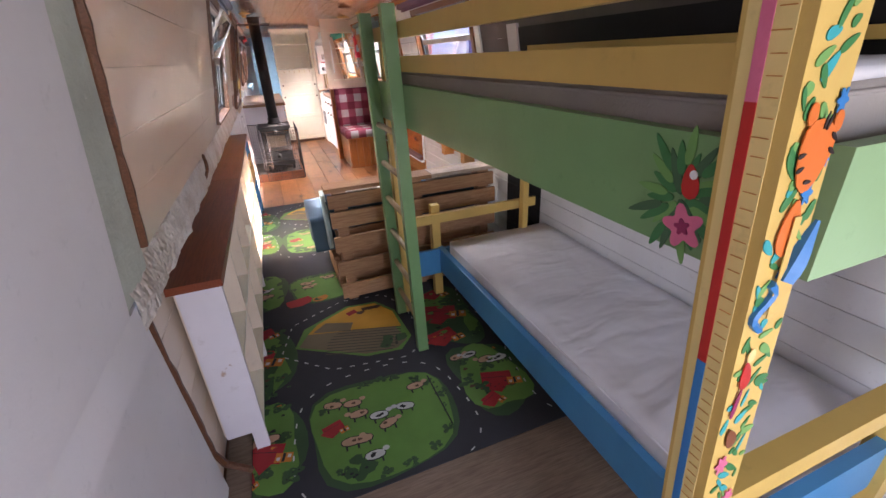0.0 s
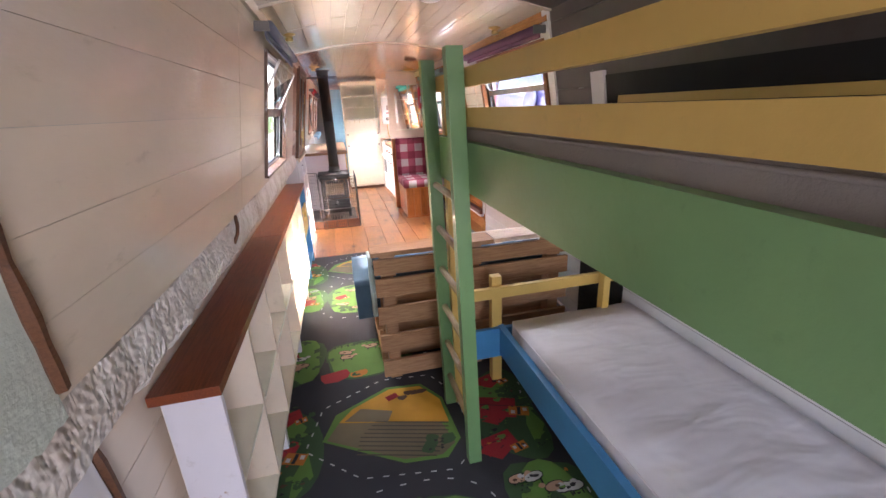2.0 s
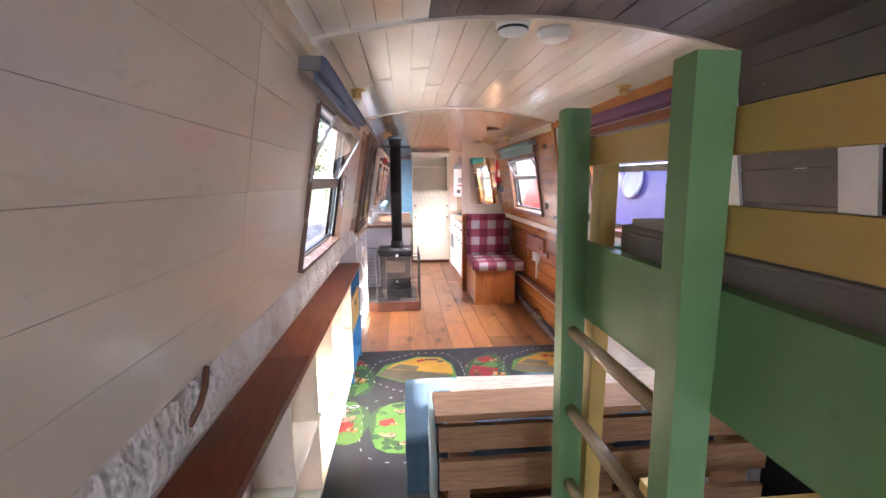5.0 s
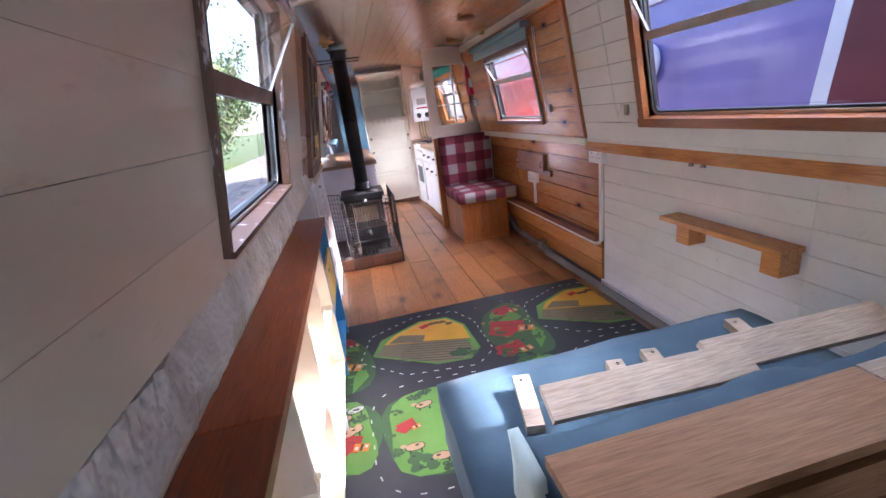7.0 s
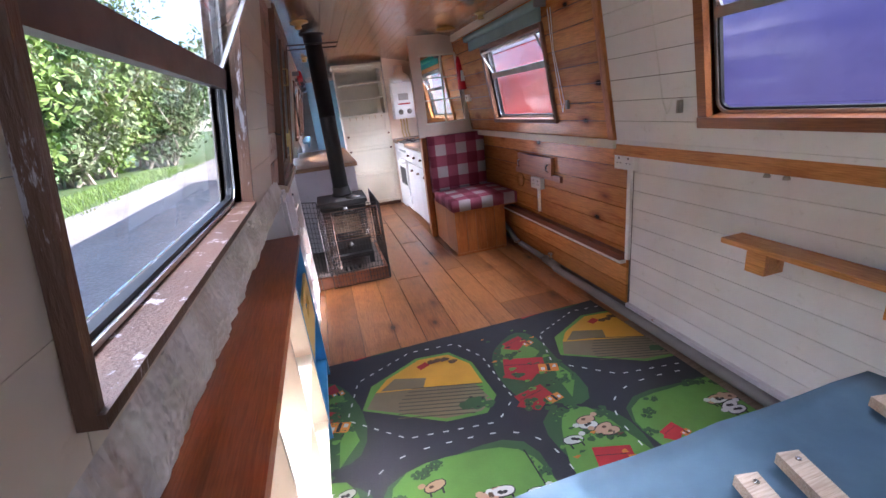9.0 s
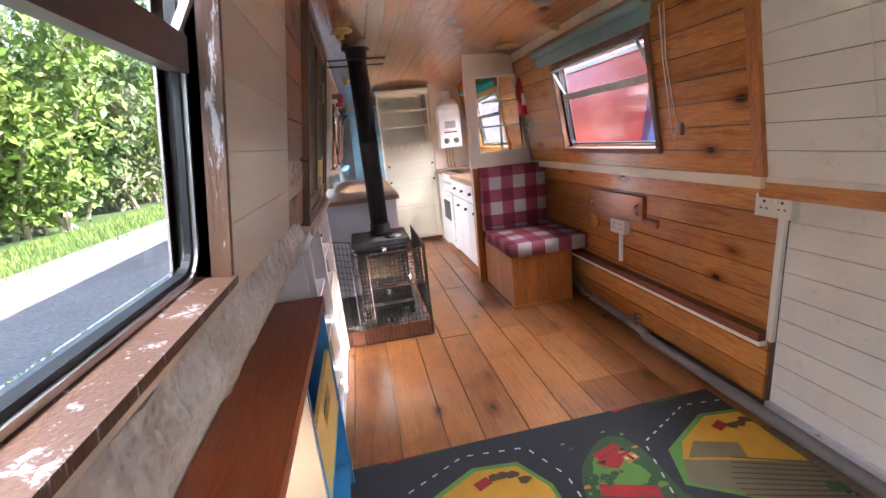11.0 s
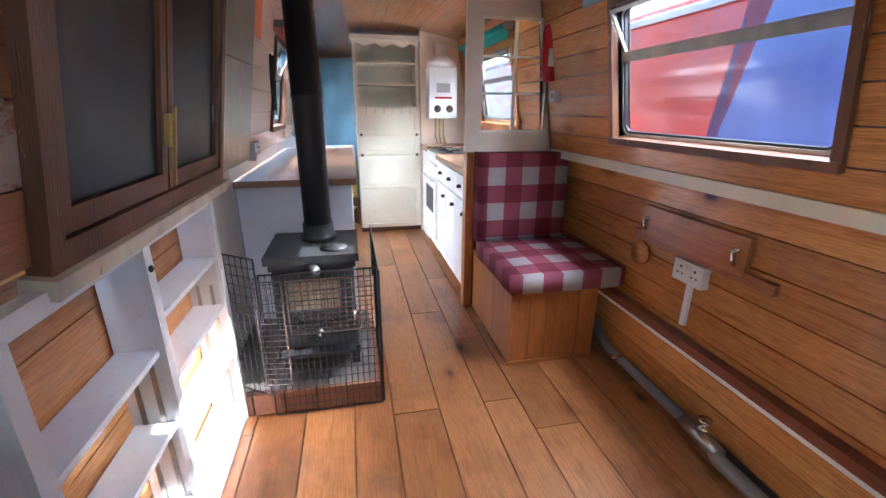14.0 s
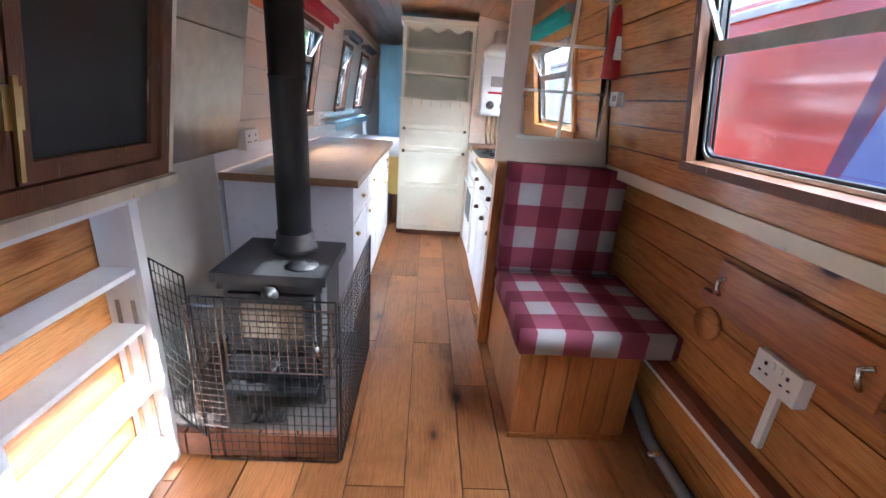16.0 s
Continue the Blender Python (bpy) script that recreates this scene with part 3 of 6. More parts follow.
bm = bmesh.new()
add_slant_block(bm, -1, 1.215, 0.965, GUN + 0.002, 1.90, -0.004, 0.0125)
part("panel", bm, M["mint"], wall_left, "pale chipped board edge")
bm = bmesh.new()
add_slant_block(bm, -1, 1.03, 0.87, GUN + 0.002, 1.90, -0.012, 0.0125)
part("panel", bm, M["plain"], wall_left, "plain white painted sheet")
bm = bmesh.new()
add_slant_block(bm, -1, 1.475, 1.33, 0.0, GUN, -0.012, 0.0125)
add_box(bm, -0.942, -0.846, NEAR, 1.074, 0.90, GUN + 0.0015)
part("panel", bm, M["plain"], wall_left, "plain white painted sheet")
# ragged brown batten where the lining was torn off
rnd = random.Random(3)
bm = bmesh.new()
path = [Vector((-wall_x(z) + 0.008, 1.075 + 0.29 * (1.488 - z), z)) for z in (1.86 - 0.04 * k for k in range(21))]
add_tube(bm, path, [0.009 + rnd.uniform(-0.003, 0.003) for _ in path], 6)
part("batten", bm, M["brown"], wall_left, "rough brown broken batten")
bm = bmesh.new()
path = [Vector((-0.945, 1.377 + 0.15 * (0.78 - z), z)) for z in (0.84 - 0.05 * k for k in range(14))] + [Vector((-0.93, 1.49, 0.1)), Vector((-0.86, 1.50, 0.02))]
add_tube(bm, path, [0.010 + rnd.uniform(-0.003, 0.003) for _ in path], 6)
part("batten", bm, M["brown"], wall_left, "rough brown broken batten")


# ledges at the gunwale
def ledge(name, side, y0, y1, x_in, z0, z1, m, label, wobble=0.0, seed=0):
    bm = bmesh.new()
    add_box(bm, min(side * x_in, side * 0.968), max(side * x_in, side * 0.968), y0, y1, z0, z1)
    if wobble:
        bmesh.ops.subdivide_edges(bm, edges=[e for e in bm.edges if e.calc_length() > 1], cuts=90)
        for v in bm.verts:
            n = noise.noise_vector(v.co * 14 + Vector((seed, 0, 0)))
            v.co.x += n.x * wobble
            v.co.z += n.z * wobble
    else:
        finish(bm, 0.006, 2)
    return tagged(part(name, bm, m), label, "trim", kind="structure")


ledge("trim_ledge_right", 1, 4.62, 6.74, 0.845, 0.966, 1.012, M["cream_gloss"], "cream painted side ledge above pine boards")
ledge("trim_ledge_white", 1, 2.2, 4.60, 0.848, 0.992, 1.012, M["white"], "chipped white strip along the side")
ledge("trim_ledge_brown", 1, 2.2, 4.64, 0.866, 0.932, 0.991, M["pine"], "brown pine batten along the side")
ledge("trim_ledge_dark", 1, NEAR, 2.2, 0.85, 0.94, 1.012, M["dark"], "dark painted side ledge")
bm = bmesh.new()
prof = [(0.955, 0.895), (0.868, 0.898), (0.846, 0.925), (0.842, 0.965), (0.848, 1.0), (0.852, 1.034), (0.90, 1.04)]
last = None
for k in range(521):
    y = 1.075 + (4.95 - 1.075) * k / 520
    row = []
    for i, (px, pz) in enumerate(prof):
        p = Vector((px * 11, y * 11, pz * 11))
        q = Vector((px * 48, y * 48, pz * 48))
        d = 0.008 * noise.noise(p) + 0.006 * noise.noise(q) if 0 < i < 6 else 0
        drop = 0.006 * noise.noise(Vector((3.3, y * 2.3, 0))) if i in (1, 2) else 0
        row.append(bm.verts.new((-(px + d), y, pz + 0.5 * d + drop)))
    if last:
        for i in range(len(prof) - 1):
            bm.faces.new((last[i], last[i + 1], row[i + 1], row[i]))
    last = row
tagged(part("trim_ledge_left", bm, M["foam"]), "ragged white sprayed foam left on the side ledge", "trim", kind="structure")
ledge("trim_rail_left", -1, 1.52, 4.72, 0.905, 0.855, 0.893, M["cream"], "cream batten under the foam strip")

bm = bmesh.new()
add_wall_block(bm, 1, 4.598, 4.642, 1.012, 1.88, -0.02, 0.0)
tagged(part("trim_upright_pine", bm, M["pine_v"]), "varnished pine cover strip between white and pine boards", "trim", kind="structure")
bm = bmesh.new()
add_wall_block(bm, 1, 2.855, 2.925, 1.012, 1.86, -0.012, 0.0)
tagged(part("trim_upright_white", bm, M["white"]), "chipped white cover strip beside dark boards", "trim", kind="structure")
bm = bmesh.new()
add_wall_block(bm, 1, 2.40, 2.50, 1.012, 1.52, -0.018, 0.0)
tagged(part("trim_post_white", bm, M["lilac"]), "grubby white upright strip on dark boards", "trim", kind="structure")
bm = bmesh.new()
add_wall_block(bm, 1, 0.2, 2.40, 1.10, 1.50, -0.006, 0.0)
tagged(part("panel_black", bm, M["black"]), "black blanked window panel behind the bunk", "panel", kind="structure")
for y in (2.85, 4.58):
    bm = bmesh.new()
    n = 20
    for i in range(n):
        a, b = -0.73 + 1.46 * i / n, -0.73 + 1.46 * (i + 1) / n
        vs = [bm.verts.new((x, yy, ceiling_z(x) - 0.001 + up)) for up in (-0.012, 0) for x, yy in ((a, y - 0.015), (b, y - 0.015), (b, y + 0.015), (a, y + 0.015))]
        for f in ((3, 2, 1, 0), (4, 5, 6, 7), (0, 1, 5, 4), (1, 2, 6, 5), (2, 3, 7, 6), (3, 0, 4, 7)):
            bm.faces.new([vs[k] for k in f])
    bmesh.ops.remove_doubles(bm, verts=bm.verts, dist=1e-5)
    tagged(part("trim_ceiling_rib", bm, M["ceiling"]), "thin curved cream cover strip across the ceiling", "trim", kind="structure")
for side, x, y0, y1, m in ((1, 0.705, 2.87, 4.6, M["pine"]), (1, 0.705, 4.64, 6.74, M["cream_gloss"]), (-1, 0.705, NEAR, 4.72, M["cream"]), (-1, 0.705, 4.72, FAR, M["cream"])):
    tagged(part("trim_cornice", box(min(side * x, side * (x + 0.03)), max(side * x, side * (x + 0.03)), y0, y1, 1.80, 1.856, 0.004), m), "narrow cover strip under the ceiling", "trim", kind="structure")


# ---- windows ----
window_no = [0]


def window(side, y0, y1, z0, z1, wood_mat, bar=0.62, hopper=True, surround=0.045, rim=0.05, bar_half=0.018, bar_mat="alu"):
    """A boat window: wooden surround, rounded metal frame, lower pane and a tilting top pane."""
    window_no[0] += 1
    w, h = y1 - y0, (z1 - z0) / math.cos(LEAN_ANGLE)
    top = tagged(new("window_%d" % window_no[0]), "metal framed boat window with its top pane tilted in", "window", kind="structure")
    top.matrix_world = wall_frame(side, (y0 + y1) / 2, (z0 + z1) / 2)
    s = surround
    for nm, r in (("window_frame", (-w / 2 - s, w / 2 + s, h / 2, h / 2 + s, -0.07, 0.016)), ("window_sill", (-w / 2 - s, w / 2 + s, -h / 2 - s, -h / 2, -0.07, 0.022)),
                  ("window_frame", (-w / 2 - s, -w / 2, -h / 2, h / 2, -0.07, 0.016)), ("window_frame", (w / 2, w / 2 + s, -h / 2, h / 2, -0.07, 0.016))):
        part(nm, box(*r, 0.004), wood_mat, top)
    part("window_frame", ring(round_rect(w - 0.004, h - 0.004, 0.05), round_rect(w - rim, h - rim, 0.04), -0.05, -0.028), M["alu"], top, "dull aluminium frame")
    part("seal", ring(round_rect(w - rim, h - rim, 0.04), round_rect(w - rim - 0.016, h - rim - 0.016, 0.035), -0.048, -0.034), M["rubber"], top, "black rubber seal")
    yb = -h / 2 + h * bar
    part("transom", box(-w / 2 + 0.012, w / 2 - 0.012, yb - bar_half, yb + bar_half, -0.052, -0.022, 0.003), M[bar_mat], top, "aluminium bar")
    pane = part("pane", box(-w / 2 + 0.03, w / 2 - 0.03, -h / 2 + 0.03, yb - 0.016, -0.043, -0.039, 0), M["glass"], top)
    pane.visible_shadow = False
    bm = box(-w / 2 + 0.03, w / 2 - 0.03, 0, h / 2 - 0.02 - yb, -0.002, 0.002, 0)
    frame_bm = boxes([(-w / 2 + 0.022, -w / 2 + 0.034, 0, h / 2 - 0.02 - yb, -0.006, 0.006), (w / 2 - 0.034, w / 2 - 0.022, 0, h / 2 - 0.02 - yb, -0.006, 0.006), (-w / 2 + 0.022, w / 2 - 0.022, h / 2 - 0.03 - yb, h / 2 - 0.016 - yb, -0.006, 0.006)], 0)
    tilt = pose(0, yb + 0.012, -0.036, 22 if hopper else 0)
    bm.transform(tilt)
    frame_bm.transform(tilt)
    pane = part("pane", bm, M["glass"], top)
    pane.visible_shadow = False
    part("hopper_frame", frame_bm, M["alu"], top)
    return top


window(1, *WINDOWS_RIGHT[0], M["pine_dark"], surround=0.04, rim=0.026)
window(1, *WINDOWS_RIGHT[1], M["worn_sill"], surround=0.028, rim=0.026, bar_half=0.02)
window(1, *WINDOWS_RIGHT[2], M["pine"])
window(-1, *WINDOWS_LEFT[0], M["worn_frame"], 0.52, surround=0.014, rim=0.02, bar_half=0.024, bar_mat="bronze")
for wl in WINDOWS_LEFT[1:]:
    window(-1, *wl, M["brown"], surround=0.03)
# added fill lamps above the windows; watts set by how bright the room should be
for side, wl, watts in ((1, WINDOWS_RIGHT[0], 4), (1, WINDOWS_RIGHT[1], 8), (1, WINDOWS_RIGHT[2], 14), (-1, WINDOWS_LEFT[0], 6), (-1, WINDOWS_LEFT[1], 13), (-1, WINDOWS_LEFT[2], 9), (-1, WINDOWS_LEFT[3], 12)):
    window_fill("window_light", side, *wl, watts)


def roller_blind(side, y0, y1, z, x, m, label, drop=0.05):
    top = thing("roller_blind", label, "blind", "rolled window blinds")
    part("roll", tube([(side * x, y0, z), (side * x, y1, z)], 0.024, 14), m, top)
    for y in (y0 - 0.012, y1):
        part("bracket", box(min(side * x, side * (x + 0.05)) - 0.02, max(side * x, side * (x + 0.05)), y, y + 0.012, z - 0.02, z + 0.02, 0.004), M["pipe"], top, "grey plastic bracket")
    part("hem", box(side * (x + 0.02) - 0.004, side * (x + 0.02) + 0.004, y0, y1, z - 0.02 - drop, z - 0.01, 0.002), m, top)
    return top


roller_blind(-1, 2.78, 4.05, 1.765, 0.665, M["blind_blue"], "rolled grey blue fabric blind above the window", 0.03)
roller_blind(1, 2.90, 4.20, 1.765, 0.665, M["blind_plum"], "rolled plum fabric blind above the window", 0.02)
roller_blind(1, 5.05, 6.22, 1.745, 0.665, M["blind_teal"], "rolled faded teal blind above the window", 0.07)
roller_blind(1, 7.15, 8.25, 1.74, 0.665, M["blind_green"], "rolled bright green blind above the galley window", 0.05)
roller_blind(-1, 7.2, 7.9, 1.70, 0.675, M["blind_red"], "rolled red blind above the galley window", 0.04)
roller_blind(-1, 8.5, 8.95, 1.70, 0.675, M["blind_blue"], "small rolled grey blind", 0.02)
roller_blind(-1, 9.45, 10.0, 1.70, 0.675, M["blind_blue"], "small rolled grey blind", 0.02)


# ---- bunk bed ----
def chart_post_mesh():
    bm = box(-0.04, 0.036, 0.49, 0.56, 0, 1.72, 0.012, 2)
    for v in bm.verts:
        v.co.x -= 0.10 * (v.co.z - 1.0)
    return bm


def bunk_bed():
    top = thing("bunk_bed", "painted wooden bunk bed, green and yellow above, blue below", "bed", at=(0.4, 1.4, 0))
    top.location = (0, 0, 0)
    p = lambda n, bm, m, l="": part(n, bm, M[m], top, l)
    near_post = p("post", chart_post_mesh(), "yellow", "yellow post with jungle height chart")
    p("post", box(-0.017, 0.018, 2.28, 2.324, 0, 1.50, 0.006), "yellow", "yellow post")
    p("post", box(0.74, 0.80, 0.49, 0.56, 0, 1.40, 0.006), "yellow")
    p("post", box(0.765, 0.80, 2.28, 2.324, 0, 1.28, 0.006), "yellow")
    p("side_rail", box(-0.04, -0.012, 0.56, 2.345, 1.127, 1.288, 0.004), "green", "scuffed green side board")
    p("side_rail", box(0.76, 0.785, 0.56, 2.26, 1.117, 1.276, 0.004), "green")
    p("end_rail", box(-0.01, 0.80, 2.325, 2.348, 1.117, 1.276, 0.004), "green")
    p("end_rail", box(0.076, 0.80, 0.50, 0.525, 1.10, 1.276, 0.004), "pale_green", "pale green end board")
    p("guard_rail", box(-0.04, -0.018, 0.56, 2.02, 1.336, 1.391, 0.004), "yellow", "yellow guard rail")
    p("guard_rail", box(-0.04, -0.018, 0.56, 2.33, 1.452, 1.506, 0.004), "yellow", "yellow guard rail")
    p("guard_rail", box(0.74, 0.762, 0.56, 2.26, 1.38, 1.41, 0.003), "yellow")
    p("bed_base", box(-0.01, 0.76, 0.53, 2.32, 1.135, 1.155, 0.002), "ply", "plain plywood base")
    # lower bed
    p("lower_rail", box(0.245, 0.275, 0.56, 2.39, 0.185, 0.335, 0.004), "blue", "blue side board")
    p("lower_post", box(0.215, 0.265, 2.385, 2.43, 0, 0.60, 0.004), "yellow", "short yellow post")
    p("lower_rail", box(0.0, 0.90, 2.36, 2.383, 0.17, 0.33, 0.004), "blue", "blue end board")
    p("lower_end_rail", box(-0.02, 0.90, 2.355, 2.38, 0.50, 0.555, 0.003), "yellow", "yellow end rail")
    p("lower_end_rail", box(0.08, 0.94, 0.50, 0.55, 0.60, 0.655, 0.003), "yellow", "yellow end rail")
    p("lower_end_rail", box(0.1, 0.94, 0.51, 0.54, 0.30, 0.46, 0.003), "blue", "blue end board")
    p("lower_post", box(0.10, 0.15, 0.56, 0.60, 0.0, 0.62, 0.004), "yellow")
    p("lower_base", box(0.275, 0.94, 0.56, 2.36, 0.20, 0.22, 0.002), "ply")
    return top, near_post


bunk, chart_post = bunk_bed()


def ladder():
    top = thing("bunk_ladder", "green wooden bunk ladder with round wooden rungs", "ladder")
    for y in (1.92, 2.30):
        bm = box(-0.100, -0.048, y - 0.02, y + 0.022, 0.002, 1.565, 0.004)
        for v in bm.verts:
            v.co.x += 0.035 * (1 - v.co.z / 1.565)
        part("rail", bm, M["green"], top)
    for i in range(6):
        z = 0.17 + 0.185 * i
        x = -0.074 + 0.035 * (1 - z / 1.565)
        part("rung", tube([(x, 1.935, z), (x, 2.285, z)], 0.0135, 10), M["rung"], top)
    return top


ladder()


def mattress(name, x0, x1, y0, y1, z0, z1, m, label, piping=None):
    top = thing(name, label, "mattress")
    part("cover", soft_box(x0, x1, y0, y1, z0, z1, 0.035, 0.012, 10, 0.006, z0 * 9), m, top)
    for z in (z0 + 0.012, z1 - 0.012):
        r = 0.004
        pts = [(cx + x, cy + y, z) for cx, cy in [((x0 + x1) / 2, (y0 + y1) / 2)] for x, y in round_rect(x1 - x0 + 0.006, y1 - y0 + 0.006, 0.045)]
        part("piping", tube(pts + pts[:1], r, 6, False), piping or m, top)
    return top


mattress("lower_mattress", 0.285, 0.93, 0.60, 2.30, 0.222, 0.395, M["mattress"], "white quilted single mattress on the lower bunk")
upper = mattress("upper_mattress", -0.005, 0.735, 0.575, 2.21, 1.157, 1.335, M["mesh_cloth"], "grey knitted side mattress on the upper bunk")


part("top_panel", soft_box(0.008, 0.722, 0.59, 2.195, 1.325, 1.350, 0.012, 0.012, 10, 0.004, 6), M["mattress"], upper, "pinkish white quilted top panel")


# ---- pallet sofa with its folded cover ----
def pallet_sofa():
    top = thing("pallet_sofa", "low sofa frame knocked together from raw pallet planks", "sofa")
    for z in (0.03, 0.185, 0.345, 0.50):
        part("slat", box(-0.335, 0.72, 2.555, 2.575, z, z + 0.094, 0.003), M["pallet"], top)
    part("top_board", box(-0.345, 0.30, 2.585, 2.73, 0.705, 0.727, 0.003), M["pallet"], top)
    part("top_board", box(0.304, 0.75, 2.585, 2.73, 0.707, 0.729, 0.003), M["pale_wood"], top)
    part("slat", box(-0.335, 0.72, 2.58, 2.60, 0.61, 0.69, 0.003), M["pallet"], top)
    for x in (-0.30, 0.16, 0.62):
        part("block", box(x, x + 0.075, 2.602, 2.70, 0.59, 0.704, 0.008), M["pallet"], top)
        part("block", box(x, x + 0.06, 2.578, 2.66, 0.0, 0.588, 0.004), M["pallet"], top)
    for z in (0.06, 0.21, 0.36):
        part("slat", box(-0.31, 0.72, 2.70, 2.72, z, z + 0.07, 0.003), M["pallet"], top)
    for x in (-0.33, 0.10, 0.58):
        part("bearer", box(x, x + 0.05, 2.72, 3.20, 0.02, 0.22, 0.003), M["pallet"], top)
    part("seat_board", box(-0.34, 0.68, 2.74, 3.22, 0.221, 0.24, 0.003), M["pallet"], top)
    return top


pallet_sofa()
seat_pad = thing("sofa_mattress", "slate blue covered foam mattress folded on the pallet sofa", "mattress")
part("pad", soft_box(-0.435, 0.72, 2.86, 3.35, 0.242, 0.465, 0.075, 0.01, 8, 0.008, 4), M["denim"], seat_pad)
bm = soft_box(-0.33, 0.72, 2.735, 2.89, 0.44, 0.60, 0.05, 0.012, 18, 0.026, 9)
part("fold", bm, M["denim"], seat_pad, "crumpled folded edge of the cover")
part("fold", soft_box(-0.352, -0.328, 2.76, 2.90, 0.30, 0.64, 0.012, 0, 6, 0.008, 2), cloth("faded turquoise lining", (0.60, 0.76, 0.74)), seat_pad, "pale turquoise hanging edge")
rail = thing("loose_rail", "two pale raw planks lying along the sofa mattress", "plank")
bm = box(-0.23, 0.30, -0.045, 0.045, 0, 0.022, 0.003)
bm.transform(pose(0, 2.965, 0.60, 24, 0, -3))
part("plank", bm, M["pale_wood"], rail)
bm = box(0.22, 0.75, -0.045, 0.045, 0, 0.022, 0.003)
bm.transform(pose(0, 2.995, 0.60, 24, -1, -3))
part("plank", bm, M["pale_wood"], rail)
for x, y, l in ((-0.215, 3.13, 0.20), (0.08, 3.135, 0.12), (0.205, 3.145, 0.12), (0.545, 3.15, 0.19)):
    bm = box(-0.024, 0.024, -l / 2, l / 2, 0, 0.028, 0.003)
    bm.transform(pose(x, y, 0.480, 3, 0, -12))
    stub = tagged(part("sawn_block", bm, M["pale_wood"]), "short sawn wood block with a screw lying on blue cover", "wood block", "sawn blocks on the sofa")
    part("screw", lathe([(0.006, 0), (0.006, 0.002)], (x + 0.012, y + l / 2 - 0.025, 0.511), 8), M["chrome"], stub)


# ---- low shelf along the side ----
def low_shelf():
    top = thing("low_shelf", "long low white shelf unit with a stained wooden top", "shelf")
    x0, x1, y0, y1, zt = -0.935, -0.795, 1.60, 4.74, 0.775
    for a, b in ((1.585, 2.95), (2.953, 4.755)):
        part("top", box(x0 - 0.015, x1 + 0.008, a, b, zt - 0.027, zt, 0.006, 2), M["mahog"], top, "dark stained wooden top")
    part("end_panel", boxes([(x0 + 0.005, x1, y0, y0 + 0.018, 0.10, zt - 0.028), (x1 - 0.05, x1, y0, y0 + 0.018, 0.0, 0.10)], 0.002), M["lilac"], top, "scuffed lilac white end panel")
    for i, y in enumerate((1.96, 2.32, 2.70, 3.08, 3.46, 3.84, 4.22)):
        part("divider", box(x0 + 0.006, x1 - 0.002, y, y + 0.015, 0.10, zt - 0.028, 0.002), M["cream"], top)
    for a, b in ((1.62, 4.22),):
        for z in (0.10, 0.42):
            part("shelf", box(x0 + 0.008, x1 - 0.004, a, b, z, z + 0.016, 0.002), M["cream_gloss"], top)
    for y in (2.20, 3.0, 3.8):
        part("leg", box(x1 - 0.05, x1 - 0.006, y, y + 0.03, 0.0, 0.10, 0.004), M["white"], top)
    part("back_panel", box(x0 - 0.006, x0 + 0.004, y0 + 0.02, 4.22, 0.10, zt - 0.03, 0), M["cream"], top)
    # blue end section
    part("divider", box(x0, x1 + 0.001, 4.725, 4.74, 0.0, zt - 0.028, 0.002), M["blue"], top, "bright blue panel")
    part("divider", box(x0 + 0.006, x1 - 0.001, 4.24, 4.255, 0.0, zt - 0.028, 0.002), M["blue"], top, "bright blue panel")
    part("shelf", box(x0 + 0.008, x1 - 0.002, 4.256, 4.724, 0.08, 0.10, 0.002), M["blue"], top)
    part("shelf", box(x0 + 0.008, x1 - 0.002, 4.256, 4.724, 0.36, 0.38, 0.002), M["blue"], top)
    part("back_panel", box(x0 - 0.004, x0 + 0.006, 4.256, 4.724, 0.10, zt - 0.03, 0), M["blue"], top)
    return top


low_shelf()
tray = thing("yellow_box", "yellow wooden box front with a cut hand hole", "box", at=(-0.80, 4.45, 0.50))
part("front", ring([(y, z) for y, z in ((0.22, 0.10), (-0.22, 0.10), (-0.22, -0.12), (0.22, -0.12))], [(0.08, 0.06), (-0.08, 0.06), (-0.08, 0.0), (0.08, 0.0)], 0, 0.012), M["yellow"], tray)
tray.matrix_basis = Matrix(((0, 0, 1, -0.808), (-1, 0, 0, 4.47), (0, 1, 0, 0.502), (0, 0, 0, 1)))
hook = tagged(part("bent_strip", tube([(-0.848, 2.22, 0.955), (-0.835, 2.24, 0.985), (-0.836, 2.27, 1.01), (-0.845, 2.30, 1.04)], 0.007, 6), M["brown"]), "bent strip of torn trim on the side ledge", "trim piece")


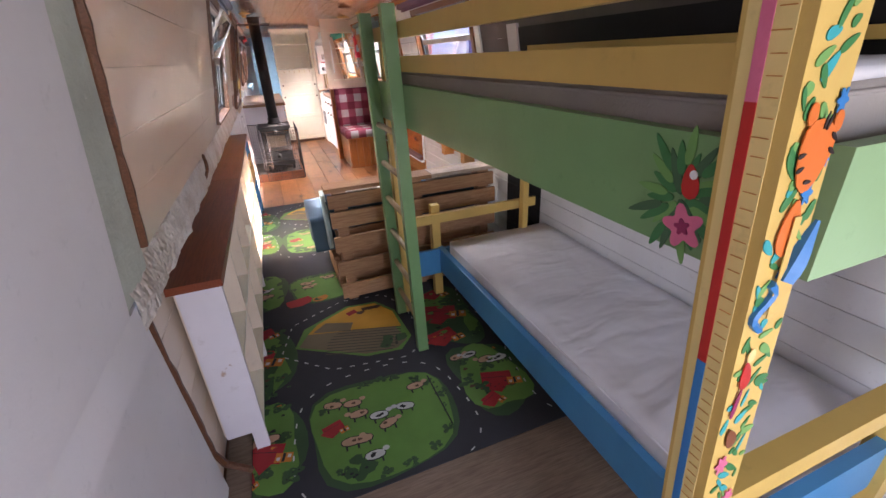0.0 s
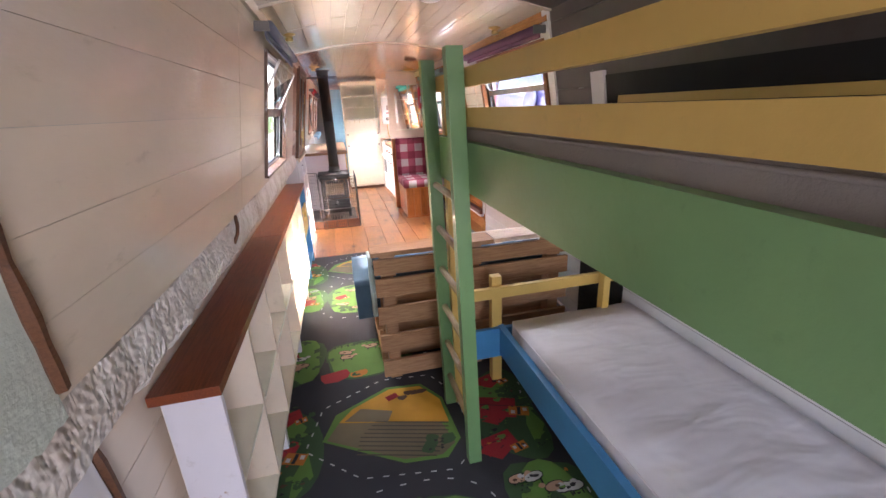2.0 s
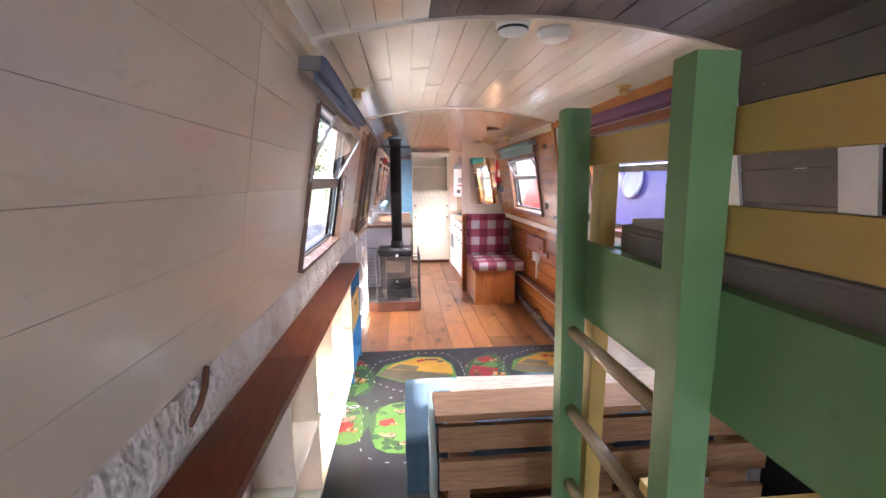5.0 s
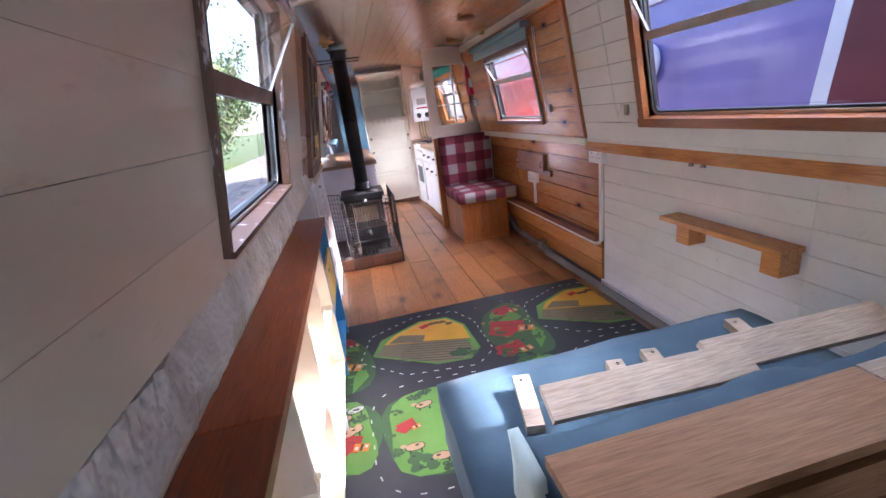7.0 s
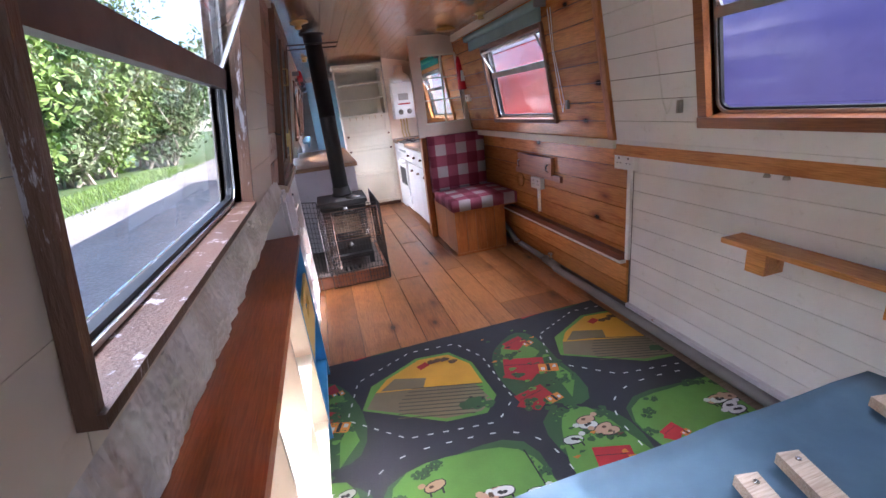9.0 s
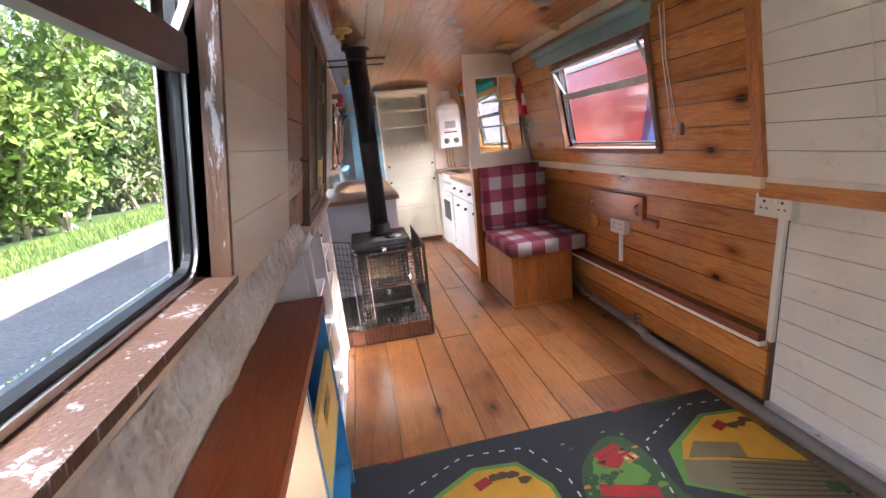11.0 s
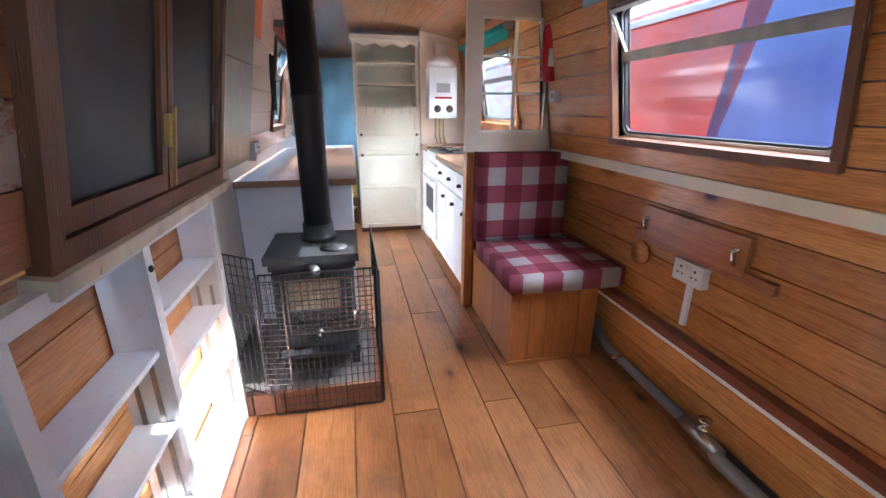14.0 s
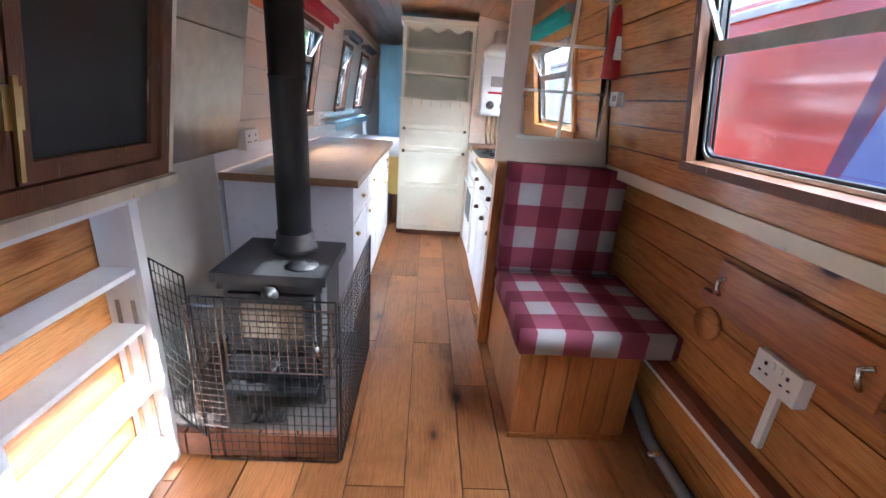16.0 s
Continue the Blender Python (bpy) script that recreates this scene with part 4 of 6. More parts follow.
# ---- shelf recess and side hatch ----
def bookcase():
    top = thing("bookcase", "white painted open bookcase built into the boat side", "bookcase")
    xf, xb = -0.845, -0.95
    for y in (4.93, 5.38, 5.885):
        part("upright", box(xb, xf, y, y + 0.018, 0.0, 0.915, 0.003), M["white"], top)
        part("post", box(xf - 0.003, xf + 0.014, y - 0.008, y + 0.028, 0.0, 0.925, 0.003), M["white"], top)
        for k in (-0.004, 0.019):
            for x in (xb + 0.03, xf - 0.03):
                part("shelf_strip", box(x - 0.006, x + 0.006, y + k, y + k + 0.003, 0.10, 0.62, 0), M["steel"], top, "slotted metal shelf strip")
    for y0, zs in ((4.95, (0.16, 0.42, 0.64)), (5.40, (0.09, 0.31, 0.525, 0.71))):
        for z in zs:
            part("shelf", box(xb + 0.004, xf - 0.002, y0, y0 + (0.428 if y0 < 5.3 else 0.483), z, z + 0.016, 0.003), M["white"], top)
    part("plinth", box(xf - 0.012, xf + 0.006, 4.95, 5.90, 0.0, 0.088, 0.003), M["white"], top)
    part("top_rail", box(xf - 0.02, xf + 0.012, 4.86, 5.93, 0.918, 0.955, 0.006), M["white"], top, "chipped white top rail")
    part("end_panel", box(xb, xf + 0.005, 4.80, 4.815, 0.0, 0.915, 0.003), M["white"], top)
    part("knob", lathe([(0.004, 0), (0.010, 0.008), (0.006, 0.016)], (xf + 0.014, 5.388, 0.86), 10), M["rubber"], top)
    return top


bookcase()


def side_hatch():
    top = thing("side_hatch", "pair of dark glazed side hatch doors in worn brown frames", "hatch")
    top.matrix_world = wall_frame(-1, 5.58, 1.40)
    w, h = 1.0, 0.86
    part("outer_frame", ring([(w / 2, h / 2), (-w / 2, h / 2), (-w / 2, -h / 2), (w / 2, -h / 2)], [(w / 2 - 0.04, h / 2 - 0.04), (-w / 2 + 0.04, h / 2 - 0.04), (-w / 2 + 0.04, -h / 2 + 0.05), (w / 2 - 0.04, -h / 2 + 0.05)], -0.01, 0.028), M["worn_sill"], top, "worn brown frame with flaked cream paint")
    part("outer_frame", box(w / 2 - 0.002, w / 2 + 0.032, -h / 2, h / 2, -0.01, 0.022, 0.004), M["cream_gloss"], top, "chipped cream edge")
    part("sill", box(-w / 2 - 0.02, w / 2 + 0.02, -h / 2 - 0.035, -h / 2, -0.01, 0.045, 0.006), paint("flaking cream", (0.72, 0.62, 0.48), 0.55, 0.2, (0.2, 0.1, 0.05), 0.6, (6, 0.6, 6), (0.14, 0.06, 0.03)), top, "flaking cream sill")
    for x0, x1 in ((-w / 2 + 0.042, -0.004), (0.004, w / 2 - 0.042)):
        door = part("door", ring([(x1, h / 2 - 0.044), (x0, h / 2 - 0.044), (x0, -h / 2 + 0.054), (x1, -h / 2 + 0.054)], [(x1 - 0.035, h / 2 - 0.085), (x0 + 0.035, h / 2 - 0.085), (x0 + 0.035, -h / 2 + 0.10), (x1 - 0.035, -h / 2 + 0.10)], 0.0, 0.02), M["worn_sill"], top)
        part("pane", box(x0 + 0.034, x1 - 0.034, -h / 2 + 0.098, h / 2 - 0.084, -0.002, 0.008, 0), M["smoked"], door, "dark dusty pane")
    part("bolt", boxes([(-0.03, 0.012, -0.26, -0.18, 0.021, 0.034), (-0.014, -0.004, -0.36, -0.16, 0.034, 0.042)], 0.002), M["brass"], top, "brass bolt")
    part("handle", tube([(-0.012, 0.10, 0.02), (-0.012, 0.10, 0.045), (-0.012, 0.19, 0.045), (-0.012, 0.19, 0.02)], 0.005, 8), M["brass"], top, "brass pull")
    return top


side_hatch()
bm = bmesh.new()
add_wall_block(bm, -1, 6.125, 6.62, 0.99, 1.42, -0.012, 0.01)
add_wall_block(bm, -1, 6.125, 6.62, 1.424, 1.84, -0.012, 0.01)
tagged(part("steel_sheet", bm, M["steel"]), "bare sheet steel heat shield behind the stove", "heat shield", kind="structure")
bm = bmesh.new()
add_wall_block(bm, -1, 5.92, 6.62, 0.0, 0.98, -0.006, 0.012)
tagged(part("wall_board_grey", bm, paint("off white board", (0.62, 0.59, 0.52), 0.6, 0.2)), "off-white plain board behind the stove", "wall panel", kind="structure")

# ---- stove on its hearth ----
hearth = thing("hearth", "raised stove hearth of brick edging and slate", "hearth")
part("slab", box(-0.93, -0.30, 5.935, 6.62, 0.0, 0.098, 0.004), M["slab"], hearth, "sooty slate slab")
for i in range(5):
    part("brick", box(-0.93 + i * 0.127, -0.93 + i * 0.127 + 0.12, 5.908, 5.934, 0.004, 0.10, 0.004), M["brick"], hearth)
for i in range(5):
    part("brick", box(-0.299, -0.275, 5.91 + i * 0.14, 5.91 + i * 0.14 + 0.133, 0.004, 0.10, 0.004), M["brick"], hearth)


def stove():
    top = thing("wood_stove", "black cast iron wood stove with a black flue pipe", "stove")
    p = lambda n, bm, m="iron", l="", par=None: part(n, bm, M[m], par or top, l)
    p("body", box(-0.70, -0.365, 6.07, 6.38, 0.205, 0.62, 0.01, 2))
    p("top_plate", box(-0.725, -0.34, 6.035, 6.41, 0.621, 0.655, 0.008, 2))
    p("top_plate", box(-0.71, -0.355, 6.05, 6.40, 0.59, 0.62, 0.004))
    p("base", box(-0.71, -0.355, 6.055, 6.39, 0.165, 0.204, 0.006))
    for x in (-0.70, -0.395):
        for y in (6.08, 6.34):
            p("leg", box(x, x + 0.035, y, y + 0.035, 0.098, 0.166, 0.006))
    door = p("door", ring([(-0.385, 0.575), (-0.68, 0.575), (-0.68, 0.35), (-0.385, 0.35)], [(-0.425, 0.54), (-0.64, 0.54), (-0.64, 0.40), (-0.425, 0.40)], 0, 0.022))
    door.matrix_basis = Matrix(((1, 0, 0, 0), (0, 0, -1, 6.07), (0, 1, 0, 0), (0, 0, 0, 1)))
    # pale base colour holds the light reflected in the glass; dark spots are soot
    part("door_glass", box(-0.64, -0.425, 6.056, 6.062, 0.40, 0.54, 0), paint("sooty glass with painted reflection", (0.42, 0.34, 0.25), 0.10, 0.55, (0.05, 0.035, 0.025)), top, "sooty door glass with a pale brown reflection painted in")
    p("ash_door", box(-0.68, -0.385, 6.05, 6.07, 0.225, 0.335, 0.005))
    for z, x in ((0.585, -0.53), (0.285, -0.53)):
        k = p("air_knob", lathe([(0.012, 0), (0.03, 0.006), (0.03, 0.014), (0.010, 0.016), (0.012, 0.03)], (0, 0, 0), 14))
        k.matrix_basis = Matrix(((1, 0, 0, x), (0, 0, -1, 6.05), (0, 1, 0, z), (0, 0, 0, 1)))
    p("handle", tube([(-0.39, 6.045, 0.40), (-0.37, 6.02, 0.39), (-0.365, 6.02, 0.33)], 0.008, 8), "chrome")
    p("ledge", box(-0.69, -0.375, 5.99, 6.05, 0.205, 0.222, 0.005))
    p("lid", lathe([(0.055, 0), (0.055, 0.008), (0.02, 0.010), (0.012, 0.018)], (-0.44, 6.13, 0.655), 16))
    p("flue_collar", lathe([(0.082, 0), (0.082, 0.02), (0.07, 0.03), (0.07, 0.075)], (-0.515, 6.30, 0.655), 24))
    p("flue_pipe", lathe([(0.062, 0), (0.062, 0.58), (0.0645, 0.582), (0.0645, 0.59), (0.062, 0.592), (0.062, 1.13)], (-0.515, 6.30, 0.70), 24))
    p("flue_collar", lathe([(0.068, 0), (0.068, 0.05), (0.09, 0.055), (0.09, 0.06)], (-0.515, 6.30, 1.815), 20))
    return top


stove()
rack = thing("drying_rail", "dark metal rail fixed round the flue below the ceiling", "rail")
for y in (6.19, 6.40):
    part("bar", tube([(-0.74, y, 1.795), (-0.34, y, 1.795)], 0.006, 6), M["wire"], rack)
bm = bmesh.new()
for k in range(4):
    x = -0.60 + 0.035 * k
    add_tube(bm, [(x, 6.0, 0.11), (x + 0.005, 5.99, 0.125), (x, 5.965, 0.112)], 0.011, 8)
tagged(part("stove_tools", finish(bm, smooth=True), M["iron"]), "small black stove tools lying on the hearth", "tools")


def wire_panel(bm, o, u, v, nu, nv, r=0.0016, rim=0.0035):
    o, u, v = Vector(o), Vector(u), Vector(v)
    for i in range(nu + 1):
        add_tube(bm, [o + u * i / nu, o + u * i / nu + v], rim if i in (0, nu) else r, 4, False)
    for j in range(nv + 1):
        add_tube(bm, [o + v * j / nv, o + v * j / nv + u], rim if j in (0, nv) else r, 4, False)


guard = thing("fire_guard", "folding wire mesh guard round the wood stove", "fire guard")
for o, u, v, nu, nv, m in (((-0.715, 5.893, 0.004), (0.44, 0, 0), (0, 0, 0.635), 18, 16, "wire"), ((-0.266, 5.90, 0.004), (0, 0.72, 0), (0, 0, 0.62), 26, 16, "wire"),
                           ((-0.735, 5.888, 0.16), (0.10, -0.012, 0), (0, 0, 0.455), 5, 18, "wire_bright"), ((-0.90, 6.02, 0.102), (0.175, -0.125, 0), (0, 0, 0.60), 7, 15, "wire")):
    bm = bmesh.new()
    wire_panel(bm, o, u, v, nu, nv)
    part("mesh_panel", bm, M[m], guard)
bm = bmesh.new()
wire_panel(bm, (-0.62, 5.885, 0.38), (0.33, 0, 0), (0, 0, 0.23), 12, 11)
part("mesh_panel", bm, M["wire_bright"], guard, "bright wire door panel")

# ---- galley ----
counter = thing("galley_counter", "galley counter with wooden worktop and pale base", "counter")
part("worktop", box(-0.945, -0.325, 6.63, 8.55, 0.842, 0.877, 0.005), M["worktop"], counter, "block wood worktop")
part("end_panel", box(-0.94, -0.352, 6.66, 6.68, 0.0, 0.841, 0.003), M["lilac"], counter, "pale grey end panel")
part("carcass", box(-0.94, -0.375, 6.681, 8.53, 0.08, 0.841, 0.002), M["white"], counter)
part("plinth", box(-0.94, -0.42, 6.681, 8.53, 0.0, 0.079, 0.002), M["dark"], counter)
for i in range(4):
    d = part("door", box(-0.374, -0.355, 6.70 + i * 0.458, 6.70 + i * 0.458 + 0.445, 0.10, 0.64, 0.004), M["white"], counter)
    part("knob", lathe([(0.005, 0), (0.014, 0.012), (0.008, 0.02)], (-0.34, 6.74 + i * 0.458, 0.58), 8), M["brass"], d)
    d = part("drawer", box(-0.374, -0.355, 6.70 + i * 0.458, 6.70 + i * 0.458 + 0.445, 0.66, 0.825, 0.004), M["white"], counter)
    part("knob", lathe([(0.005, 0), (0.014, 0.012), (0.008, 0.02)], (-0.34, 6.92 + i * 0.458, 0.735), 8), M["brass"], d)

dresser = thing("dresser", "tall cream painted dresser with open shelves over panelled doors", "dresser")
dx0, dx1, dy = -0.275, 0.35, 8.62
part("carcass", box(dx0, dx1, dy + 0.02, dy + 0.42, 0.05, 1.235, 0.003), M["cream_gloss"], dresser)
part("side_panel", box(dx0, dx0 + 0.03, dy + 0.08, dy + 0.42, 1.251, 1.85, 0.003), M["cream_gloss"], dresser)
part("side_panel", box(dx1 - 0.03, dx1, dy + 0.08, dy + 0.42, 1.251, 1.85, 0.003), M["cream_gloss"], dresser)
part("back_panel", box(dx0 + 0.03, dx1 - 0.03, dy + 0.39, dy + 0.42, 1.251, 1.85, 0.003), M["cream_gloss"], dresser)
part("cornice", box(dx0 - 0.02, dx1 + 0.02, dy + 0.05, dy + 0.42, 1.851, 1.885, 0.008), M["cream_gloss"], dresser)
edge = [(dx0 + 0.03 + (dx1 - dx0 - 0.06) * i / 24, 1.80 + 0.02 * math.cos(i * 0.85)) for i in range(25)]
bm = flat(edge + [(dx1 - 0.03, 1.851), (dx0 + 0.03, 1.851)], 0, 0.015)
bm.transform(Matrix(((1, 0, 0, 0), (0, 0, -1, dy + 0.10), (0, 1, 0, 0), (0, 0, 0, 1))))
part("pelmet", bm, M["cream_gloss"], dresser, "scalloped cream pelmet")
for z in (1.45, 1.64):
    part("shelf", box(dx0 + 0.03, dx1 - 0.03, dy + 0.085, dy + 0.39, z, z + 0.016, 0.003), M["cream_gloss"], dresser)
part("shelf", box(dx0 - 0.01, dx1 + 0.01, dy, dy + 0.42, 1.236, 1.25, 0.004), M["cream_gloss"], dresser)
for a, b in ((0.05, 0.46), (0.465, 0.79), (0.80, 0.985), (0.995, 1.225)):
    d = part("door", ring([(dx1 - 0.01, b), (dx0 + 0.01, b), (dx0 + 0.01, a), (dx1 - 0.01, a)], [(dx1 - 0.06, b - 0.04), (dx0 + 0.06, b - 0.04), (dx0 + 0.06, a + 0.04), (dx1 - 0.06, a + 0.04)], 0, 0.02), M["cream_gloss"], dresser)
    d.matrix_basis = Matrix(((1, 0, 0, 0), (0, 0, -1, dy + 0.019), (0, 1, 0, 0), (0, 0, 0, 1)))
for z in (0.80, 0.995):
    for x in (dx0 + 0.04, dx1 - 0.04):
        part("knob", lathe([(0.010, -0.012), (0.016, 0), (0.010, 0.012)], (x, dy - 0.012, z - 0.005), 10), M["brown"], dresser)
for i in range(6):
    part("cup_hook", tube([(dx0 + 0.10 + i * 0.085, dy + 0.0, 1.235), (dx0 + 0.10 + i * 0.085, dy - 0.015, 1.20), (dx0 + 0.10 + i * 0.085, dy - 0.005, 1.19)], 0.003, 5), M["brass"], dresser)
part("plinth", box(dx0, dx1, dy + 0.03, dy + 0.42, 0.0, 0.049, 0.002), M["brown"], dresser)
tagged(part("switch_plate", box(0.22, 0.29, dy + 0.12, dy + 0.16, 1.251, 1.32, 0.004), M["cream_gloss"]), "small cream box on the dresser shelf", "box")

unit = thing("galley_unit", "white galley cupboard with wooden worktop", "cabinet")
part("carcass", box(0.36, 0.94, 6.80, 7.72, 0.07, 0.845, 0.002), M["white"], unit)
part("plinth", box(0.40, 0.94, 6.80, 7.72, 0.0, 0.069, 0.002), M["brown"], unit)
part("worktop", box(0.33, 0.94, 6.79, 7.74, 0.846, 0.882, 0.005), M["worktop"], unit, "block wood worktop")
for i in range(3):
    d = part("door", box(0.342, 0.359, 6.815 + i * 0.30, 7.105 + i * 0.30, 0.09, 0.67, 0.004), M["white"], unit)
    part("knob", lathe([(0.016, -0.012), (0.016, 0), (0.010, 0.01)], (0.328, 6.85 + i * 0.30, 0.60), 10), M["brown"], d)
    d = part("drawer", box(0.342, 0.359, 6.815 + i * 0.30, 7.105 + i * 0.30, 0.69, 0.83, 0.004), M["white"], unit)
    part("knob", lathe([(0.016, -0.012), (0.016, 0), (0.010, 0.01)], (0.328, 6.96 + i * 0.30, 0.76), 10), M["brown"], d)
cooker = thing("gas_cooker", "white gas cooker with a dark oven window", "cooker")
part("body", box(0.36, 0.92, 7.76, 8.30, 0.05, 0.87, 0.006), M["plastic"], cooker)
part("oven_door", box(0.335, 0.358, 7.79, 8.27, 0.14, 0.68, 0.008), M["plastic"], cooker)
part("oven_window", box(0.331, 0.334, 7.86, 8.20, 0.36, 0.58, 0.0), M["smoked"], cooker, "dark oven glass")
part("handle", tube([(0.335, 7.83, 0.65), (0.31, 7.84, 0.65), (0.31, 8.22, 0.65), (0.335, 8.23, 0.65)], 0.009, 8), M["plastic"], cooker)
part("hob", box(0.36, 0.92, 7.77, 8.29, 0.871, 0.882, 0.003), M["smoked"], cooker, "black hob")
for x in (0.48, 0.74):
    for y in (7.90, 8.16):
        part("pan_support", boxes([(x - 0.09, x + 0.09, y - 0.004, y + 0.004, 0.895, 0.903), (x - 0.004, x + 0.004, y - 0.09, y + 0.09, 0.895, 0.903), (x - 0.03, x + 0.03, y - 0.03, y + 0.03, 0.883, 0.893)], 0), M["iron"], cooker)
for i in range(5):
    part("dial", lathe([(0.016, -0.012), (0.016, 0.012)], (0.347, 7.84 + i * 0.09, 0.78), 12), M["plastic"], cooker)
part("backsplash_shelf", box(0.355, 0.94, 8.31, 8.62, 0.85, 0.90, 0.004), M["worktop"], unit, "wooden infill top")
part("infill", box(0.37, 0.94, 8.31, 8.62, 0.0, 0.849, 0.002), M["white"], unit)
tagged(part("wall_galley", box(0.352, 1.0, 8.62, 8.66, 0.0, 1.93, 0.002), M["cream"]), "cream galley bulkhead beside the dresser", "wall", kind="structure")

heater = thing("water_heater", "white wall hung gas water heater with two dials", "water heater")
part("case", box(0.405, 0.675, 8.45, 8.615, 1.15, 1.60, 0.012, 2), M["plastic"], heater)
part("front_cover", box(0.415, 0.665, 8.428, 8.449, 1.17, 1.52, 0.012, 2), M["plastic"], heater)
part("hood", lathe([(0.135, 0), (0.13, 0.05), (0.085, 0.10), (0.055, 0.11), (0.055, 0.20)], (0.54, 8.53, 1.605), 20), M["plastic"], heater, "white draught hood and flue")
part("label_panel", box(0.475, 0.605, 8.424, 8.4275, 1.38, 1.46, 0), M["steel"], heater, "grey display plate")
part("label_stripe", box(0.46, 0.62, 8.4235, 8.4275, 1.325, 1.342, 0), M["red"], heater, "dark red stripe")
for x in (0.485, 0.60):
    k = part("dial", lathe([(0.034, 0), (0.032, 0.012), (0.014, 0.014), (0.014, 0.024)], (0, 0, 0), 18), M["steel"], heater)
    k.matrix_basis = Matrix(((1, 0, 0, x), (0, 0, -1, 8.427), (0, 1, 0, 1.235), (0, 0, 0, 1)))
for x in (0.49, 0.53, 0.57):
    part("pipe", tube([(x, 8.55, 1.149), (x, 8.55, 0.98), (x + 0.02, 8.56, 0.905)], 0.009, 8), M["brass"], heater)

# far end of the boat
door_blue = tagged(part("door_1", box(-0.66, -0.10, 10.40, 10.44, 0.0, 1.84, 0.004), M["sky"]), "light blue painted far door", "door", kind="structure")
for x in (-0.55, -0.43, -0.31, -0.19):
    part("plank", box(x, x + 0.113, 10.385, 10.399, 0.02, 1.82, 0.003), M["sky"], door_blue)
berth = thing("far_berth", "pale boxed berth at the far end", "berth")
part("box", box(-0.94, -0.30, 9.0, 10.3, 0.30, 0.68, 0.004), M["yellow"], berth)
part("pad", soft_box(-0.94, -0.30, 9.0, 10.3, 0.681, 0.76, 0.02), M["mattress"], berth)
part("leg", box(-0.35, -0.30, 9.0, 9.05, 0.0, 0.30, 0.003), M["brown"], berth)
shelf = thing("wall_shelf_blue", "pale blue painted wall shelf above the counter", "shelf")
part("board", box(-0.83, -0.74, 8.2, 9.9, 1.005, 1.02, 0.002), M["sky"], shelf)
part("edge", box(-0.752, -0.738, 8.2, 9.9, 0.96, 1.004, 0.002), M["sky"], shelf)

# ---- partition and bench ----
part_wall = structure("partition", "cream half partition with a four pane window", "partition")
px0, px1, py = 0.31, 0.88, 6.76


def part_x(z):
    return wall_x(z) - 0.003


bm = bmesh.new()
for a, b, z0, z1 in ((px0, 0.405, 1.1155, 1.7045), (px0, None, 0.995, 1.115), (px0, None, 1.705, 1.88), (0.79, None, 1.115, 1.705)):
    x0 = a
    vs = [bm.verts.new((x, y, z)) for y in (py, py + 0.03) for x, z in ((x0, z0), (b or part_x(z0), z0), (b or part_x(z1), z1), (x0, z1))]
    for f in ((0, 1, 2, 3), (7, 6, 5, 4), (0, 4, 5, 1), (1, 5, 6, 2), (2, 6, 7, 3), (3, 7, 4, 0)):
        bm.faces.new([vs[k] for k in f])
part("panel", bm, M["cream"], part_wall)
part("glazing_bar", box(0.592, 0.606, py + 0.003, py + 0.027, 1.116, 1.704, 0.002), M["cream_gloss"], part_wall)
for z in (1.315, 1.51):
    part("glazing_bar", box(0.406, 0.789, py + 0.006, py + 0.024, z, z + 0.012, 0.002), M["cream_gloss"], part_wall)
for nm, r in (("moulding", (0.395, 0.80, py - 0.008, py - 0.001, 1.70, 1.715)), ("moulding", (0.395, 0.80, py - 0.008, py - 0.001, 1.105, 1.12))):
    part(nm, box(*r, 0.002), M["cream_gloss"], part_wall)
pane = part("pane", box(0.407, 0.788, py + 0.013, py + 0.016, 1.117, 1.703, 0), M["glass"], part_wall)
pane.visible_shadow = False
part("lower_panel", box(px0 + 0.055, 0.95, py, py + 0.028, 0.0, 0.993, 0.002), M["pine_v"], part_wall)
part("post", box(px0 + 0.005, px0 + 0.053, py - 0.03, py + 0.04, 0.0, 0.993, 0.004), M["pine_v"], part_wall, "varnished pine post")

bench = thing("bench_seat", "boxed pine bench seat fixed against the partition", "bench")
for i in range(5):
    part("board", box(0.385 + i * 0.088, 0.385 + i * 0.088 + 0.0845, 6.05, 6.064, 0.012, 0.385, 0.002), M["pine_v"], bench)
for i in range(7):
    part("board", box(0.37, 0.384, 6.05 + i * 0.095, 6.05 + i * 0.095 + 0.093, 0.012, 0.385, 0.002), M["pine_v"], bench)
part("side_panel", box(0.826, 0.84, 6.065, 6.72, 0.012, 0.385, 0.002), M["pine_v"], bench)
part("lid", box(0.366, 0.945, 6.045, 6.72, 0.386, 0.402, 0.003), M["pine_v"], bench)
part("skirting", box(0.36, 0.8255, 6.042, 6.0495, 0.0, 0.02, 0.002), M["pine_v"], bench)
seat = tagged(part("seat_cushion", soft_box(0.352, 0.945, 6.02, 6.60, 0.403, 0.495, 0.025, 0.012, 6, 0.004, 3), M["check_seat"]), "red and grey checked seat cushion on the pine bench", "cushion")
back_c = tagged(part("back_cushion", soft_box(0.36, 0.90, 6.60, 6.72, 0.47, 1.0, 0.03, 0.0, 6, 0.006, 8), M["check_back"]), "red and grey checked back cushion against the partition", "cushion")

